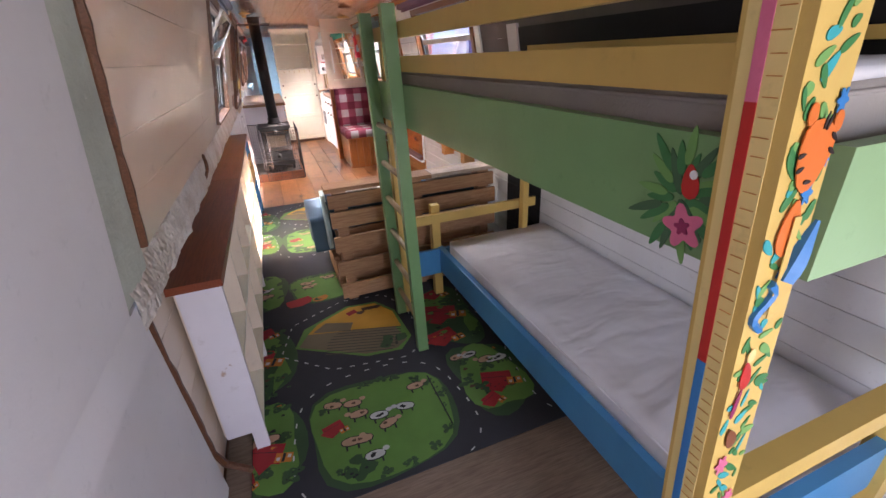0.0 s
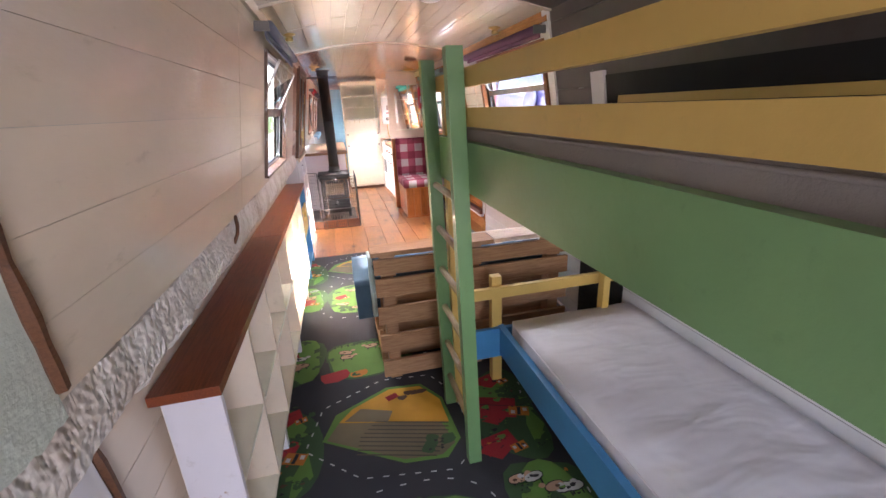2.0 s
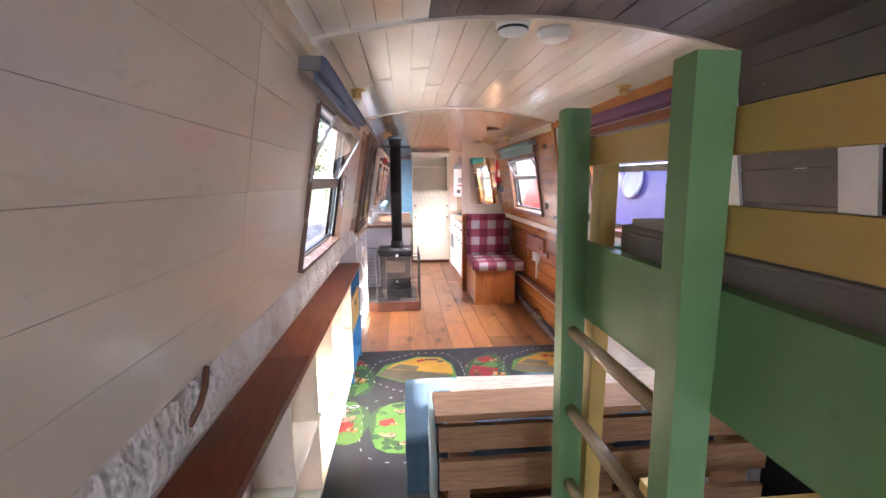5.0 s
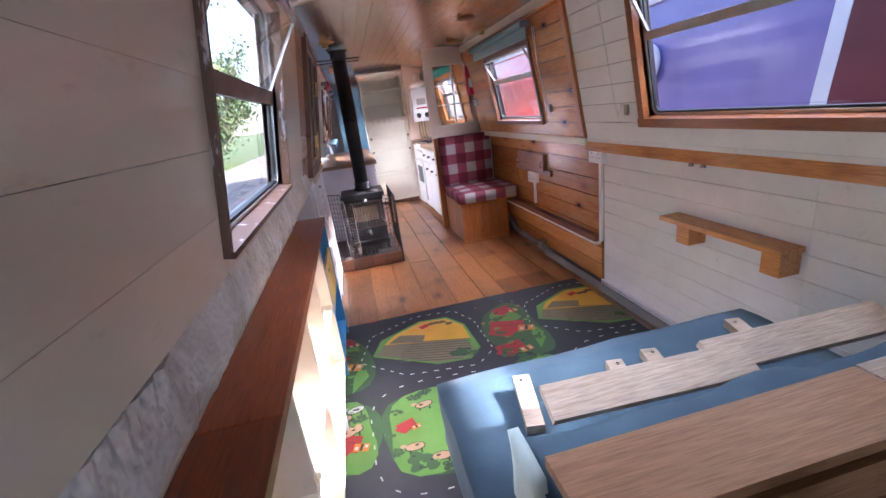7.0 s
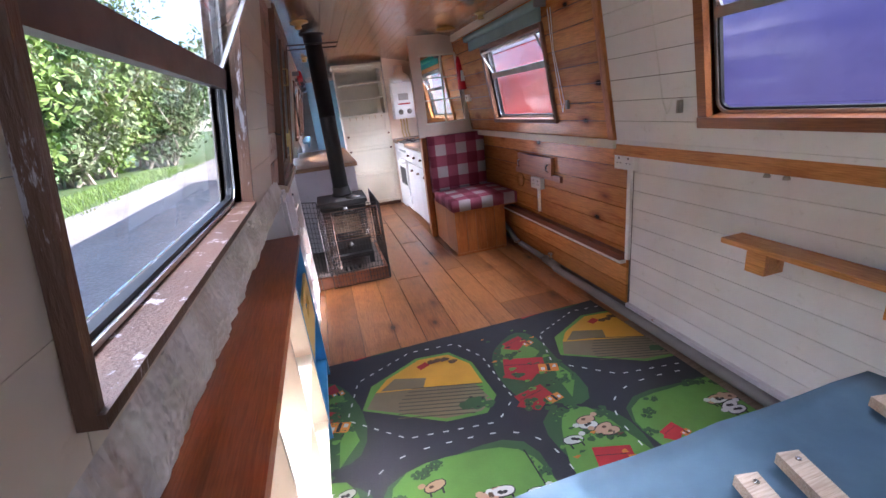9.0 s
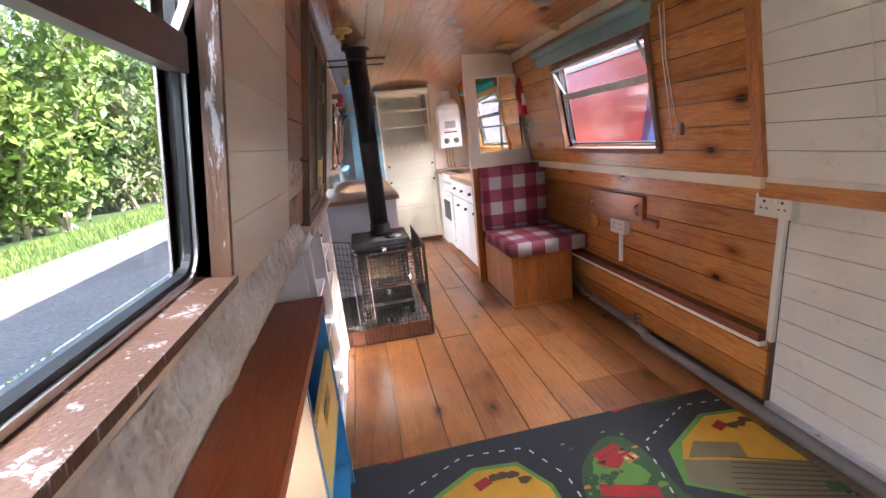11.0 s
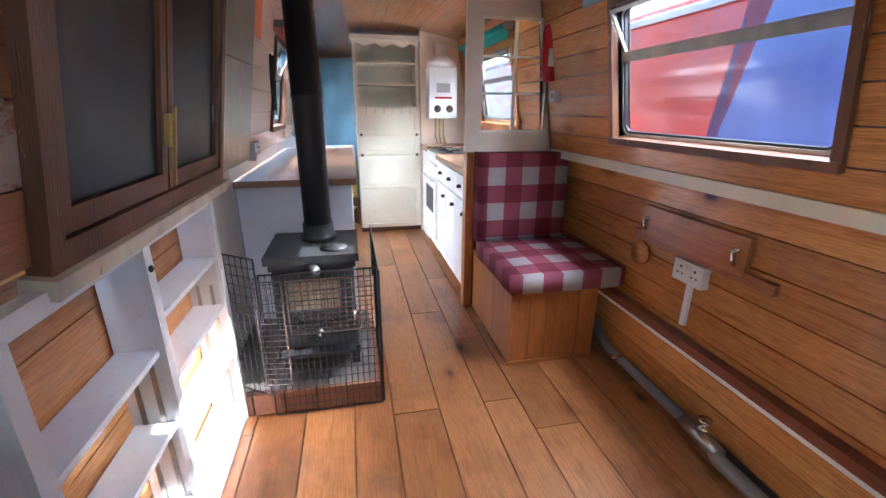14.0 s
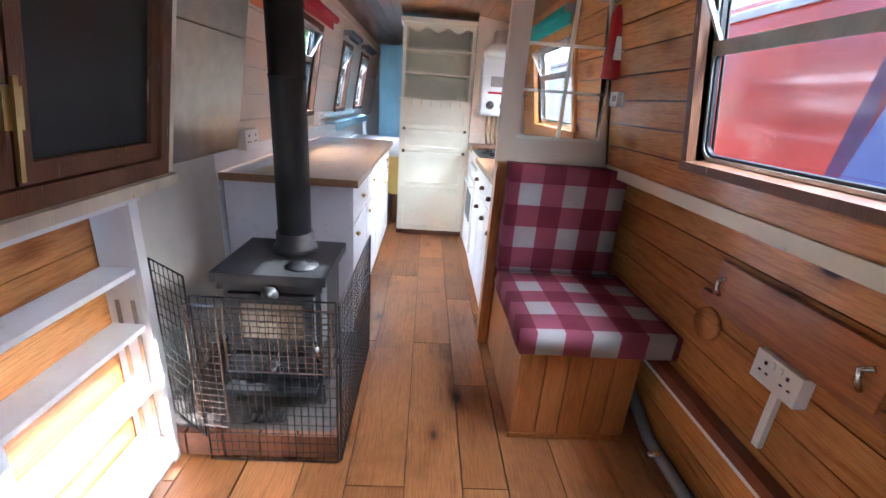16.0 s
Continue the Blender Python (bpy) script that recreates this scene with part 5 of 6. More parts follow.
ext = thing("fire_extinguisher", "red fire extinguisher hung on the pine wall", "extinguisher")
part("bottle", lathe([(0.034, 0), (0.042, 0.006), (0.042, 0.25), (0.034, 0.28), (0.016, 0.295), (0.016, 0.31)], (0.765, 6.69, 1.385), 20), M["red"], ext)
part("valve", box(0.75, 0.78, 6.665, 6.715, 1.695, 1.72, 0.004), M["rubber"], ext, "black valve head")
part("label_panel", box(0.742, 0.788, 6.646, 6.6475, 1.46, 1.55, 0), M["plastic"], ext, "pale printed label")
part("bracket", box(0.77, 0.81, 6.66, 6.72, 1.50, 1.515, 0.002), M["rubber"], ext)
thermo = thing("thermostat", "small white thermostat on the pine wall", "thermostat")
part("body", box(0.775, 0.815, 6.60, 6.68, 1.275, 1.335, 0.006), M["plastic"], thermo)
part("screen", box(0.7735, 0.7755, 6.615, 6.65, 1.295, 1.32, 0), M["steel"], thermo, "grey screen")


# ---- fittings on the pine side ----
def socket(name, x, y, z, side, label, n=2):
    top = thing(name, label, "socket", "white double sockets")
    d = side * 0.036
    part("box", box(min(x, x - d), max(x, x - d), y - 0.073, y + 0.073, z - 0.043, z + 0.043, 0.005), M["plastic"], top)
    xf = x - d - side * 0.001
    for k in (-0.036, 0.036):
        part("slots", boxes([(xf - 0.001, xf + 0.001, y + k - 0.004, y + k + 0.004, z + 0.012, z + 0.022), (xf - 0.001, xf + 0.001, y + k - 0.016, y + k - 0.008, z - 0.012, z - 0.007), (xf - 0.001, xf + 0.001, y + k + 0.008, y + k + 0.016, z - 0.012, z - 0.007)], 0), M["rubber"], top, "dark socket slots")
        part("switch", box(xf - 0.003, xf + 0.001, y + k * 0.35 - 0.006, y + k * 0.35 + 0.006, z + 0.015, z + 0.033, 0.001), M["plastic"], top)
    return top


socket("double_socket", 0.954, 5.62, 0.63, 1, "white surface mounted double socket on pine boards")
socket("double_socket", 0.954, 4.625, 0.89, 1, "white surface mounted double socket above the cover strip")
socket("double_socket", -0.853, 6.72, 1.02, -1, "white double socket above the galley counter")
socket("double_socket", -0.835, 7.95, 1.06, -1, "white double socket above the galley counter")
tagged(part("cable_cover", box(0.938, 0.954, 5.61, 5.632, 0.40, 0.586, 0.002), M["plastic"]), "white plastic cable cover below the socket", "conduit")
tagged(part("cable_cover", box(0.935, 0.953, 4.587, 4.613, 0.33, 0.846, 0.002), M["plastic"]), "white upright cable cover strip", "conduit")
tagged(part("cable_cover", box(0.915, 0.952, 4.62, 6.73, 0.30, 0.322, 0.003), M["plastic"]), "long white conduit along the pine wall", "conduit")
tagged(part("batten", box(0.905, 0.953, 4.62, 6.73, 0.324, 0.362, 0.004), wood("red batten", (0.28, 0.075, 0.03), (0.17, 0.04, 0.02), "y", 0.35, 0.4, False)), "red stained batten above the conduit", "batten", kind="structure")
tagged(part("skirting", box(0.93, 0.953, 2.4, 4.585, 0.0, 0.06, 0.004), M["lilac"]), "chipped white skirting strip", "skirting", kind="structure")
m_flap = wood("flap pine", (0.46, 0.165, 0.045), (0.28, 0.085, 0.02), "y", 0.3, 0.4, flat=0)
flap = thing("fold_down_table", "folded pine table flap with chrome latches on the wall", "table")
part("leaf", box(0.928, 0.953, 5.40, 5.93, 0.70, 0.835, 0.012, 3), m_flap, flap)
part("bracket", box(0.934, 0.9535, 5.29, 5.99, 0.675, 0.715, 0.006), m_flap, flap)
for y in (5.44, 5.90):
    part("latch", tube([(0.925, y, 0.73), (0.912, y, 0.75), (0.92, y + 0.012, 0.775), (0.925, y - 0.01, 0.79)], 0.007, 8), M["chrome"], flap, "chrome latch")
disc = tagged(part("wooden_disc", lathe([(0.055, -0.009), (0.055, 0.009)], (0, 0, 0), 24), M["pine"]), "round varnished wooden disc on the pine wall", "disc")
disc.matrix_basis = pose(0.944, 5.935, 0.61, 0, 90, 0)
pipe = thing("heating_pipe", "grey pipe along the foot of the boat side", "pipe")
part("run", tube([(0.88, 2.5, 0.045), (0.88, 5.28, 0.045), (0.90, 5.33, 0.05)], 0.026, 12), M["pipe"], pipe)
part("run", tube([(0.90, 5.45, 0.055), (0.905, 6.0, 0.06), (0.91, 6.15, 0.12), (0.91, 6.3, 0.16)], 0.022, 12), M["pipe"], pipe)
part("coupling", tube([(0.895, 5.29, 0.05), (0.90, 5.47, 0.055)], 0.031, 12), M["steel"], pipe, "metal coupling")
part("valve", lathe([(0.02, 0), (0.02, 0.02), (0.008, 0.022), (0.008, 0.04), (0.024, 0.042), (0.024, 0.055)], (0.90, 5.38, 0.08), 12), M["chrome"], pipe, "chrome valve")
part("coupling", tube([(0.85, 5.90, 0.075), (0.90, 5.90, 0.075)], 0.014, 10), M["chrome"], pipe)
cord = tagged(part("blind_cord", tube([(0.735, 5.06, 1.72), (0.755, 5.05, 1.5), (0.80, 5.04, 1.22), (0.80, 5.02, 1.16), (0.797, 5.0, 1.22), (0.745, 5.02, 1.5), (0.735, 5.03, 1.72)], 0.002, 5), M["plastic"]), "looped white bead cord of the blind", "cord")
cord2 = tagged(part("blind_cord", tube([(0.73, 4.30, 1.74), (0.77, 4.29, 1.5), (0.81, 4.26, 1.2), (0.81, 4.23, 1.14), (0.805, 4.20, 1.2)], 0.002, 5), M["plastic"]), "looped white bead cord of the blind", "cord")
for y, z in ((4.17, 1.17), (4.99, 1.20)):
    tagged(part("cord_cleat", box(wall_x(z) - 0.02, wall_x(z), y - 0.008, y + 0.008, z - 0.025, z + 0.025, 0.004), M["steel"]), "small metal cord cleat", "cleat")
wsh = thing("small_wall_shelf", "short varnished wooden shelf on two blocks", "shelf")
part("board", box(0.845, 0.953, 3.33, 3.945, 0.644, 0.664, 0.004), M["pine"], wsh)
for y in (3.34, 3.77):
    part("bracket", box(0.86, 0.953, y, y + 0.075, 0.555, 0.643, 0.004), M["pine"], wsh)
for y in (3.87, 3.80):
    tagged(part("coat_hook", lathe([(0.012, 0), (0.012, 0.006), (0.006, 0.02)], (0.94, y, 0.90), 10), M["steel"]), "small grey wall knob on white boards", "hook")
tagged(part("hinge_plate", box(0.79, 0.80, 2.62, 2.66, 1.39, 1.46, 0.002), M["plastic"]), "small white hinge plate on dark boards", "hinge")
hx = thing("coat_hook", "small black screw hook on stripped boards", "hook")
part("hook", tube([(-0.81, 4.98, 1.24), (-0.785, 4.98, 1.23), (-0.78, 4.98, 1.25)], 0.004, 6), M["iron"], hx)


# ---- ceiling fittings ----
def downlight(x, y, r=0.042):
    z = ceiling_z(x)
    top = thing("ceiling_lamp", "small brass swivel ceiling lamp", "lamp", "brass ceiling lamps")
    part("base", lathe([(r, 0), (r, -0.006), (r * 0.6, -0.012), (r * 0.4, -0.02)], (x, y, z - 0.001), 18), M["brass"], top)
    part("bulb_holder", lathe([(0.02, 0), (0.024, -0.02), (0.018, -0.024)], (x, y, z - 0.02), 14), M["brass"], top)
    return top


for x, y in ((-0.65, 3.65), (0.645, 3.47), (0.665, 5.87), (-0.60, 7.6), (0.62, 7.4)):
    downlight(x, y)
downlight(-0.60, 5.85, 0.07)
for x, y in ((-0.05, 2.92), (0.11, 2.97)):
    a = thing("smoke_alarm", "round white smoke alarm on the ceiling", "alarm", "smoke alarms")
    part("base", lathe([(0.058, 0), (0.058, -0.012), (0.05, -0.014), (0.05, -0.03), (0.036, -0.036)], (x, y, ceiling_z(x) - 0.001), 24), M["plastic"], a)
    if x < 0:
        part("grille", lathe([(0.0515, -0.018), (0.0515, -0.026)], (x, y, ceiling_z(x) - 0.001), 24), M["rubber"], a, "dark sensing slots")
vent = thing("ceiling_vent", "round dark roof vent in pine ceiling", "vent")
part("ring", lathe([(0.07, 0), (0.07, -0.012), (0.05, -0.02)], (0.45, 5.55, ceiling_z(0.45) - 0.001), 20), M["brown"], vent)
vent2 = thing("ceiling_vent", "round brass roof vent in pine ceiling", "vent")
part("ring", lathe([(0.09, 0), (0.09, -0.012), (0.06, -0.02)], (0.60, 6.5, ceiling_z(0.60) - 0.001), 20), M["brass"], vent2)
card = thing("orange_notice", "orange printed card on the galley wall", "notice")
bm = bmesh.new()
add_wall_block(bm, -1, 6.66, 6.83, 1.56, 1.76, -0.004, -0.001)
part("sheet", bm, M["orange"], card)
tor = thing("hanging_straps", "black straps hanging beside the galley window", "strap")
for y in (7.02, 7.10):
    part("strap", tube([(-0.75, y, 1.52), (-0.76, y + 0.01, 1.40), (-0.765, y, 1.22)], 0.008, 6), M["rubber"], tor)


# ---- height chart and painted flowers on the bunk ----
def shape_on(face, pts, at, lean=True):
    """A thin flat shape on the post's corridor side ('x') or near side ('y')."""
    bm = bmesh.new()
    out = []
    for d in (0.0, 0.0012):
        out.append([bm.verts.new((at - d, p, q) if face == "x" else (-0.04 + 0.64 * (p + 0.04), at - d, q)) for p, q in pts])
        if lean:
            for v in out[-1]:
                v.co.x -= 0.10 * (v.co.z - 1.0)
    bm.faces.new(out[1])
    for i in range(len(pts)):
        j = (i + 1) % len(pts)
        bm.faces.new((out[0][i], out[0][j], out[1][j], out[1][i]))
    return bm


def leaf_pts(cx, cz, l, w, ang):
    a = radians(ang)
    out = []
    for k in range(14):
        t = 2 * math.pi * k / 14
        u, v = l / 2 * math.cos(t), w / 2 * math.sin(t) * (1 - 0.35 * math.cos(t))
        out.append((cx + u * math.cos(a) - v * math.sin(a), cz + u * math.sin(a) + v * math.cos(a)))
    return out


def bloom_pts(cx, cz, r, petals=6):
    return [(cx + r * (0.78 + 0.22 * math.cos(petals * t)) * math.cos(t), cz + r * (0.78 + 0.22 * math.cos(petals * t)) * math.sin(t)) for t in (2 * math.pi * k / 36 for k in range(36))]


INK = {n: paint("print " + n, c, 0.45, 0.08) for n, c in (("deep", (0.05, 0.13, 0.06)), ("leaf", (0.04, 0.20, 0.06)), ("lime", (0.16, 0.36, 0.10)), ("teal", (0.03, 0.36, 0.38)), ("pink", (0.70, 0.16, 0.28)), ("red", (0.50, 0.02, 0.015)),
                                                        ("blue", (0.03, 0.20, 0.50)), ("orange", (0.72, 0.17, 0.03)), ("ink", (0.03, 0.02, 0.02)), ("cream", (0.80, 0.62, 0.25)), ("tick", (0.55, 0.22, 0.04)), ("white", (0.8, 0.8, 0.8)), ("brown", (0.22, 0.07, 0.03)), ("plum", (0.30, 0.02, 0.10)))}


def sticker(face, pts, ink, at, parent=None, name="sticker"):
    return part(name, shape_on(face, pts, at, parent is None), INK[ink], parent or chart_post)


XF, YF = -0.0403, 0.4897
rect = lambda a, b, c, d: [(a, c), (b, c), (b, d), (a, d)]
sticker("x", rect(0.505, 0.553, 0.35, 1.47), "cream", XF)
for z0, z1, ink in ((1.335, 1.44, "pink"), (0.985, 1.335, "red"), (0.62, 0.985, "blue")):
    sticker("x", rect(0.526, 0.539, z0, z1), ink, XF - 0.0014)
for i in range(54):
    z = 0.40 + 0.02 * i
    sticker("x", rect(0.507, 0.522 if i % 5 else 0.526, z, z + 0.0012), "tick", XF - 0.0014, name="tick")
rnd = random.Random(11)
for i in range(120):
    z = 0.40 + i * 0.0094
    sticker("y", leaf_pts(rnd.uniform(-0.03, 0.068), z, rnd.uniform(0.018, 0.045), rnd.uniform(0.008, 0.016), rnd.uniform(-70, 70)), rnd.choice(("leaf", "leaf", "lime", "teal")), YF - rnd.uniform(0, 0.0004))
for x, z, r, ink in ((0.062, 1.335, 0.014, "blue"), (0.06, 1.275, 0.009, "blue"), (0.035, 1.24, 0.015, "blue"), (-0.008, 0.80, 0.022, "pink"), (0.05, 0.70, 0.02, "pink"), (-0.005, 0.62, 0.018, "red")):
    sticker("y", bloom_pts(x, z, r), ink, YF - 0.0018)
# orange cat face with dark stripes, a blue snake and small birds, as plain shapes
sticker("y", leaf_pts(0.012, 1.20, 0.07, 0.05, 80), "orange", YF - 0.0022)
sticker("y", leaf_pts(0.025, 1.285, 0.085, 0.075, 20), "orange", YF - 0.0034)
for x, z in ((-0.008, 1.325), (0.06, 1.315)):
    sticker("y", bloom_pts(x, z, 0.014, 1), "orange", YF - 0.003)
for x, z, a in ((-0.012, 1.285, 10), (-0.008, 1.27, 15), (0.058, 1.30, -30), (0.06, 1.285, -25), (0.028, 1.318, 70), (0.036, 1.316, 60), (0.018, 1.255, 0)):
    sticker("y", leaf_pts(x, z, 0.018, 0.005, a), "ink", YF - 0.0048)
bm = bmesh.new()
add_tube(bm, [(-0.028 + 0.012 * math.sin(k * 0.75), YF - 0.003, 1.13 - 0.0075 * k) for k in range(10)], 0.0055, 6)
part("sticker", bm, INK["blue"], chart_post)
bm = bmesh.new()
add_tube(bm, [(-0.008 + 0.03 * k / 6, YF - 0.003, 1.13 + 0.012 * k) for k in range(7)], [0.012, 0.014, 0.014, 0.012, 0.009, 0.006, 0.003], 6)
part("sticker", bm, INK["blue"], chart_post)
part("tape", shape_on("y", [(0.005, 1.08), (0.02, 1.08), (0.03, 1.215), (0.012, 1.215)], YF - 0.005), M["yellow"], chart_post, "strip of yellow tape")
sticker("y", leaf_pts(-0.005, 0.985, 0.05, 0.03, 100), "red", YF - 0.0026)
sticker("y", leaf_pts(-0.012, 0.935, 0.06, 0.012, 75), "plum", YF - 0.0024)
sticker("y", bloom_pts(-0.006, 1.02, 0.014, 1), "cream", YF - 0.003)
sticker("y", leaf_pts(0.0, 0.86, 0.045, 0.03, 120), "brown", YF - 0.0026)
grow = lambda pts: [(0.604 + (y - 0.655) * 1.05, 1.195 + (z - 1.195) * 1.05) for y, z in pts]
green_board = [o for o in bunk.children if o.name.startswith("side_rail")][0]
for k in range(26):
    a = 25 + 13.5 * k
    d = 0.030 + 0.014 * (k % 3)
    ink = ("leaf", "lime", "leaf", "deep")[k % 4]
    sticker("x", grow(leaf_pts(0.668 + d * math.cos(radians(a)), 1.202 + 1.15 * d * math.sin(radians(a)), 0.044 + 0.006 * (k % 4), 0.013, a)), ink, XF - 0.0003 - 0.00004 * k, green_board)
sticker("x", grow(bloom_pts(0.655, 1.165, 0.032, 5)), "pink", XF - 0.0015, green_board)
sticker("x", grow(bloom_pts(0.655, 1.165, 0.012, 5)), "plum", XF - 0.003, green_board)
sticker("x", grow(leaf_pts(0.657, 1.225, 0.045, 0.024, 80)), "red", XF - 0.0015, green_board)
sticker("x", grow(bloom_pts(0.652, 1.235, 0.007, 1)), "white", XF - 0.003, green_board)
sticker("x", grow(bloom_pts(0.608, 1.225, 0.014, 7)), "blue", XF - 0.0015, green_board)


# ---- play mat ----
mat = thing("play_mat", "printed children's road map play mat on the floor", "rug")
MX0, MX1, MY0, MY1 = -0.865, 0.845, 1.25, 4.80
m_road = cloth("printed tarmac", (0.030, 0.030, 0.038), (0.022, 0.022, 0.028), 0.85, 140, 0.4)
part("backing", box(MX0, MX1, MY0, MY1, 0.0005, 0.0045, 0.0012), m_road, mat, "dark grey printed roads")
PRINT = {n: cloth("print cloth " + n, c, darker(c, 0.72), 0.75, 140, 0.4) for n, c in (("grass", (0.115, 0.265, 0.045)), ("dark", (0.035, 0.09, 0.03)), ("yellow", (0.62, 0.31, 0.02)), ("hatch", (0.19, 0.15, 0.085)), ("stripe", (0.08, 0.065, 0.04)),
                                                                    ("red", (0.36, 0.015, 0.02)), ("white", (0.60, 0.60, 0.60)), ("pink", (0.50, 0.30, 0.20)), ("black", (0.015, 0.015, 0.018)), ("orange", (0.60, 0.20, 0.02)), ("brown", (0.10, 0.05, 0.025)))}
sheets = {n: bmesh.new() for n in PRINT}
rnd = random.Random(21)


stack = [0]


def printed(ink, pts, layer):
    """One printed patch, laid just over the one below; cut off at the mat's edges."""
    pts = [(min(MX1 - 0.003, max(MX0 + 0.003, x)), min(MY1 - 0.003, max(MY0 + 0.003, y))) for x, y in pts]
    area = abs(sum(a[0] * b[1] - b[0] * a[1] for a, b in zip(pts, pts[1:] + pts[:1]))) / 2
    if area < 4e-6:
        return
    stack[0] = (stack[0] + 1) % 30
    z = 0.0046 + 0.0009 * layer + 0.00003 * stack[0]
    f = sheets[ink].faces.new([sheets[ink].verts.new((x, y, z)) for x, y in pts])


def blob(cx, cy, rx, ry, n=22, rough=0.08, power=3.0, ang=0.0):
    out = []
    ph = rnd.uniform(0, 9)
    for k in range(n):
        t = 2 * math.pi * k / n
        c, s = math.cos(t), math.sin(t)
        q = (abs(c) ** power + abs(s) ** power) ** (-1 / power) * (1 + rough * math.sin(3 * t + ph))
        u, v = rx * q * c, ry * q * s
        out.append((cx + u * math.cos(ang) - v * math.sin(ang), cy + u * math.sin(ang) + v * math.cos(ang)))
    return out


def quad(cx, cy, w, h, ang):
    c, s = math.cos(ang), math.sin(ang)
    return [(cx + u * c - v * s, cy + u * s + v * c) for u, v in ((-w / 2, -h / 2), (w / 2, -h / 2), (w / 2, h / 2), (-w / 2, h / 2))]


def cow(x, y, k=1.45):
    kind = rnd.choice(("white", "pink", "pink"))
    a = rnd.uniform(-0.3, 0.3)
    printed("black", quad(x - 0.016 * k, y - 0.018 * k, 0.005 * k, 0.018 * k, 0), 3)
    printed("black", quad(x + 0.016 * k, y - 0.018 * k, 0.005 * k, 0.018 * k, 0), 3)
    printed("black", blob(x, y, 0.030 * k, 0.0165 * k, 10, 0, 2.4, a), 4)
    printed(kind, blob(x, y, 0.027 * k, 0.0135 * k, 10, 0, 2.4, a), 5)
    printed(kind, blob(x + rnd.choice((-1, 1)) * 0.032 * k, y + 0.01 * k, 0.010 * k, 0.008 * k, 8, 0, 2), 5)
    for _ in range(3 if kind == "white" else 1):
        printed("black" if kind == "white" else "brown", blob(x + rnd.uniform(-0.016, 0.016), y + rnd.uniform(-0.006, 0.006), 0.007 * k, 0.005 * k, 6, 0.2, 2), 6)


def bush(x, y, r):
    for _ in range(7):
        printed("dark", blob(x + rnd.uniform(-r, r), y + rnd.uniform(-r, r) * 0.7, r * 0.5, r * 0.42, 9, 0.15, 2), 4)
    for _ in range(6):
        printed("grass" if rnd.random() < 0.3 else "black", blob(x + rnd.uniform(-r, r), y + rnd.uniform(-r, r) * 0.7, r * 0.14, r * 0.10, 6, 0.2, 2), 5)


def house(x, y, s, ang):
    printed("red", quad(x, y, s * 1.5, s, ang), 4)
    printed("red", [(x - s * 1.0, y - s * 0.3), (x - s * 0.2, y - s * 0.9), (x + s * 0.5, y - s * 0.4), (x - s * 0.3, y + s * 0.3)], 4)
    printed("orange", quad(x + s * 0.75, y - s * 0.45, s * 0.7, s * 0.45, ang), 5)
    printed("black", quad(x + s * 0.75, y - s * 0.45, s * 0.12, s * 0.4, ang), 6)
    for k in (-0.22, 0.22):
        printed("white", quad(x + s * 0.75 + s * k, y - s * 0.45, s * 0.14, s * 0.16, ang), 6)
    printed("black", quad(x - s * 0.1, y + s * 0.12, s * 1.2, s * 0.03, ang), 5)


def dashes(pts):
    for i in range(0, len(pts)):
        a, b = Vector(pts[i]), Vector(pts[(i + 1) % len(pts)])
        n = max(1, int((b - a).length / 0.055))
        for k in range(n):
            c = a + (b - a) * (k + 0.5) / n
            printed("white", quad(c.x, c.y, 0.024, 0.006, math.atan2((b - a).y, (b - a).x)), 2)


def fence(x0, y0, x1, y1):
    n = 9
    for k in range(n + 1):
        printed("black", quad(x0 + (x1 - x0) * k / n, y0 + (y1 - y0) * k / n, 0.006, 0.03, 0), 4)
    printed("black", quad((x0 + x1) / 2, (y0 + y1) / 2 + 0.004, math.hypot(x1 - x0, y1 - y0), 0.004, math.atan2(y1 - y0, x1 - x0)), 4)


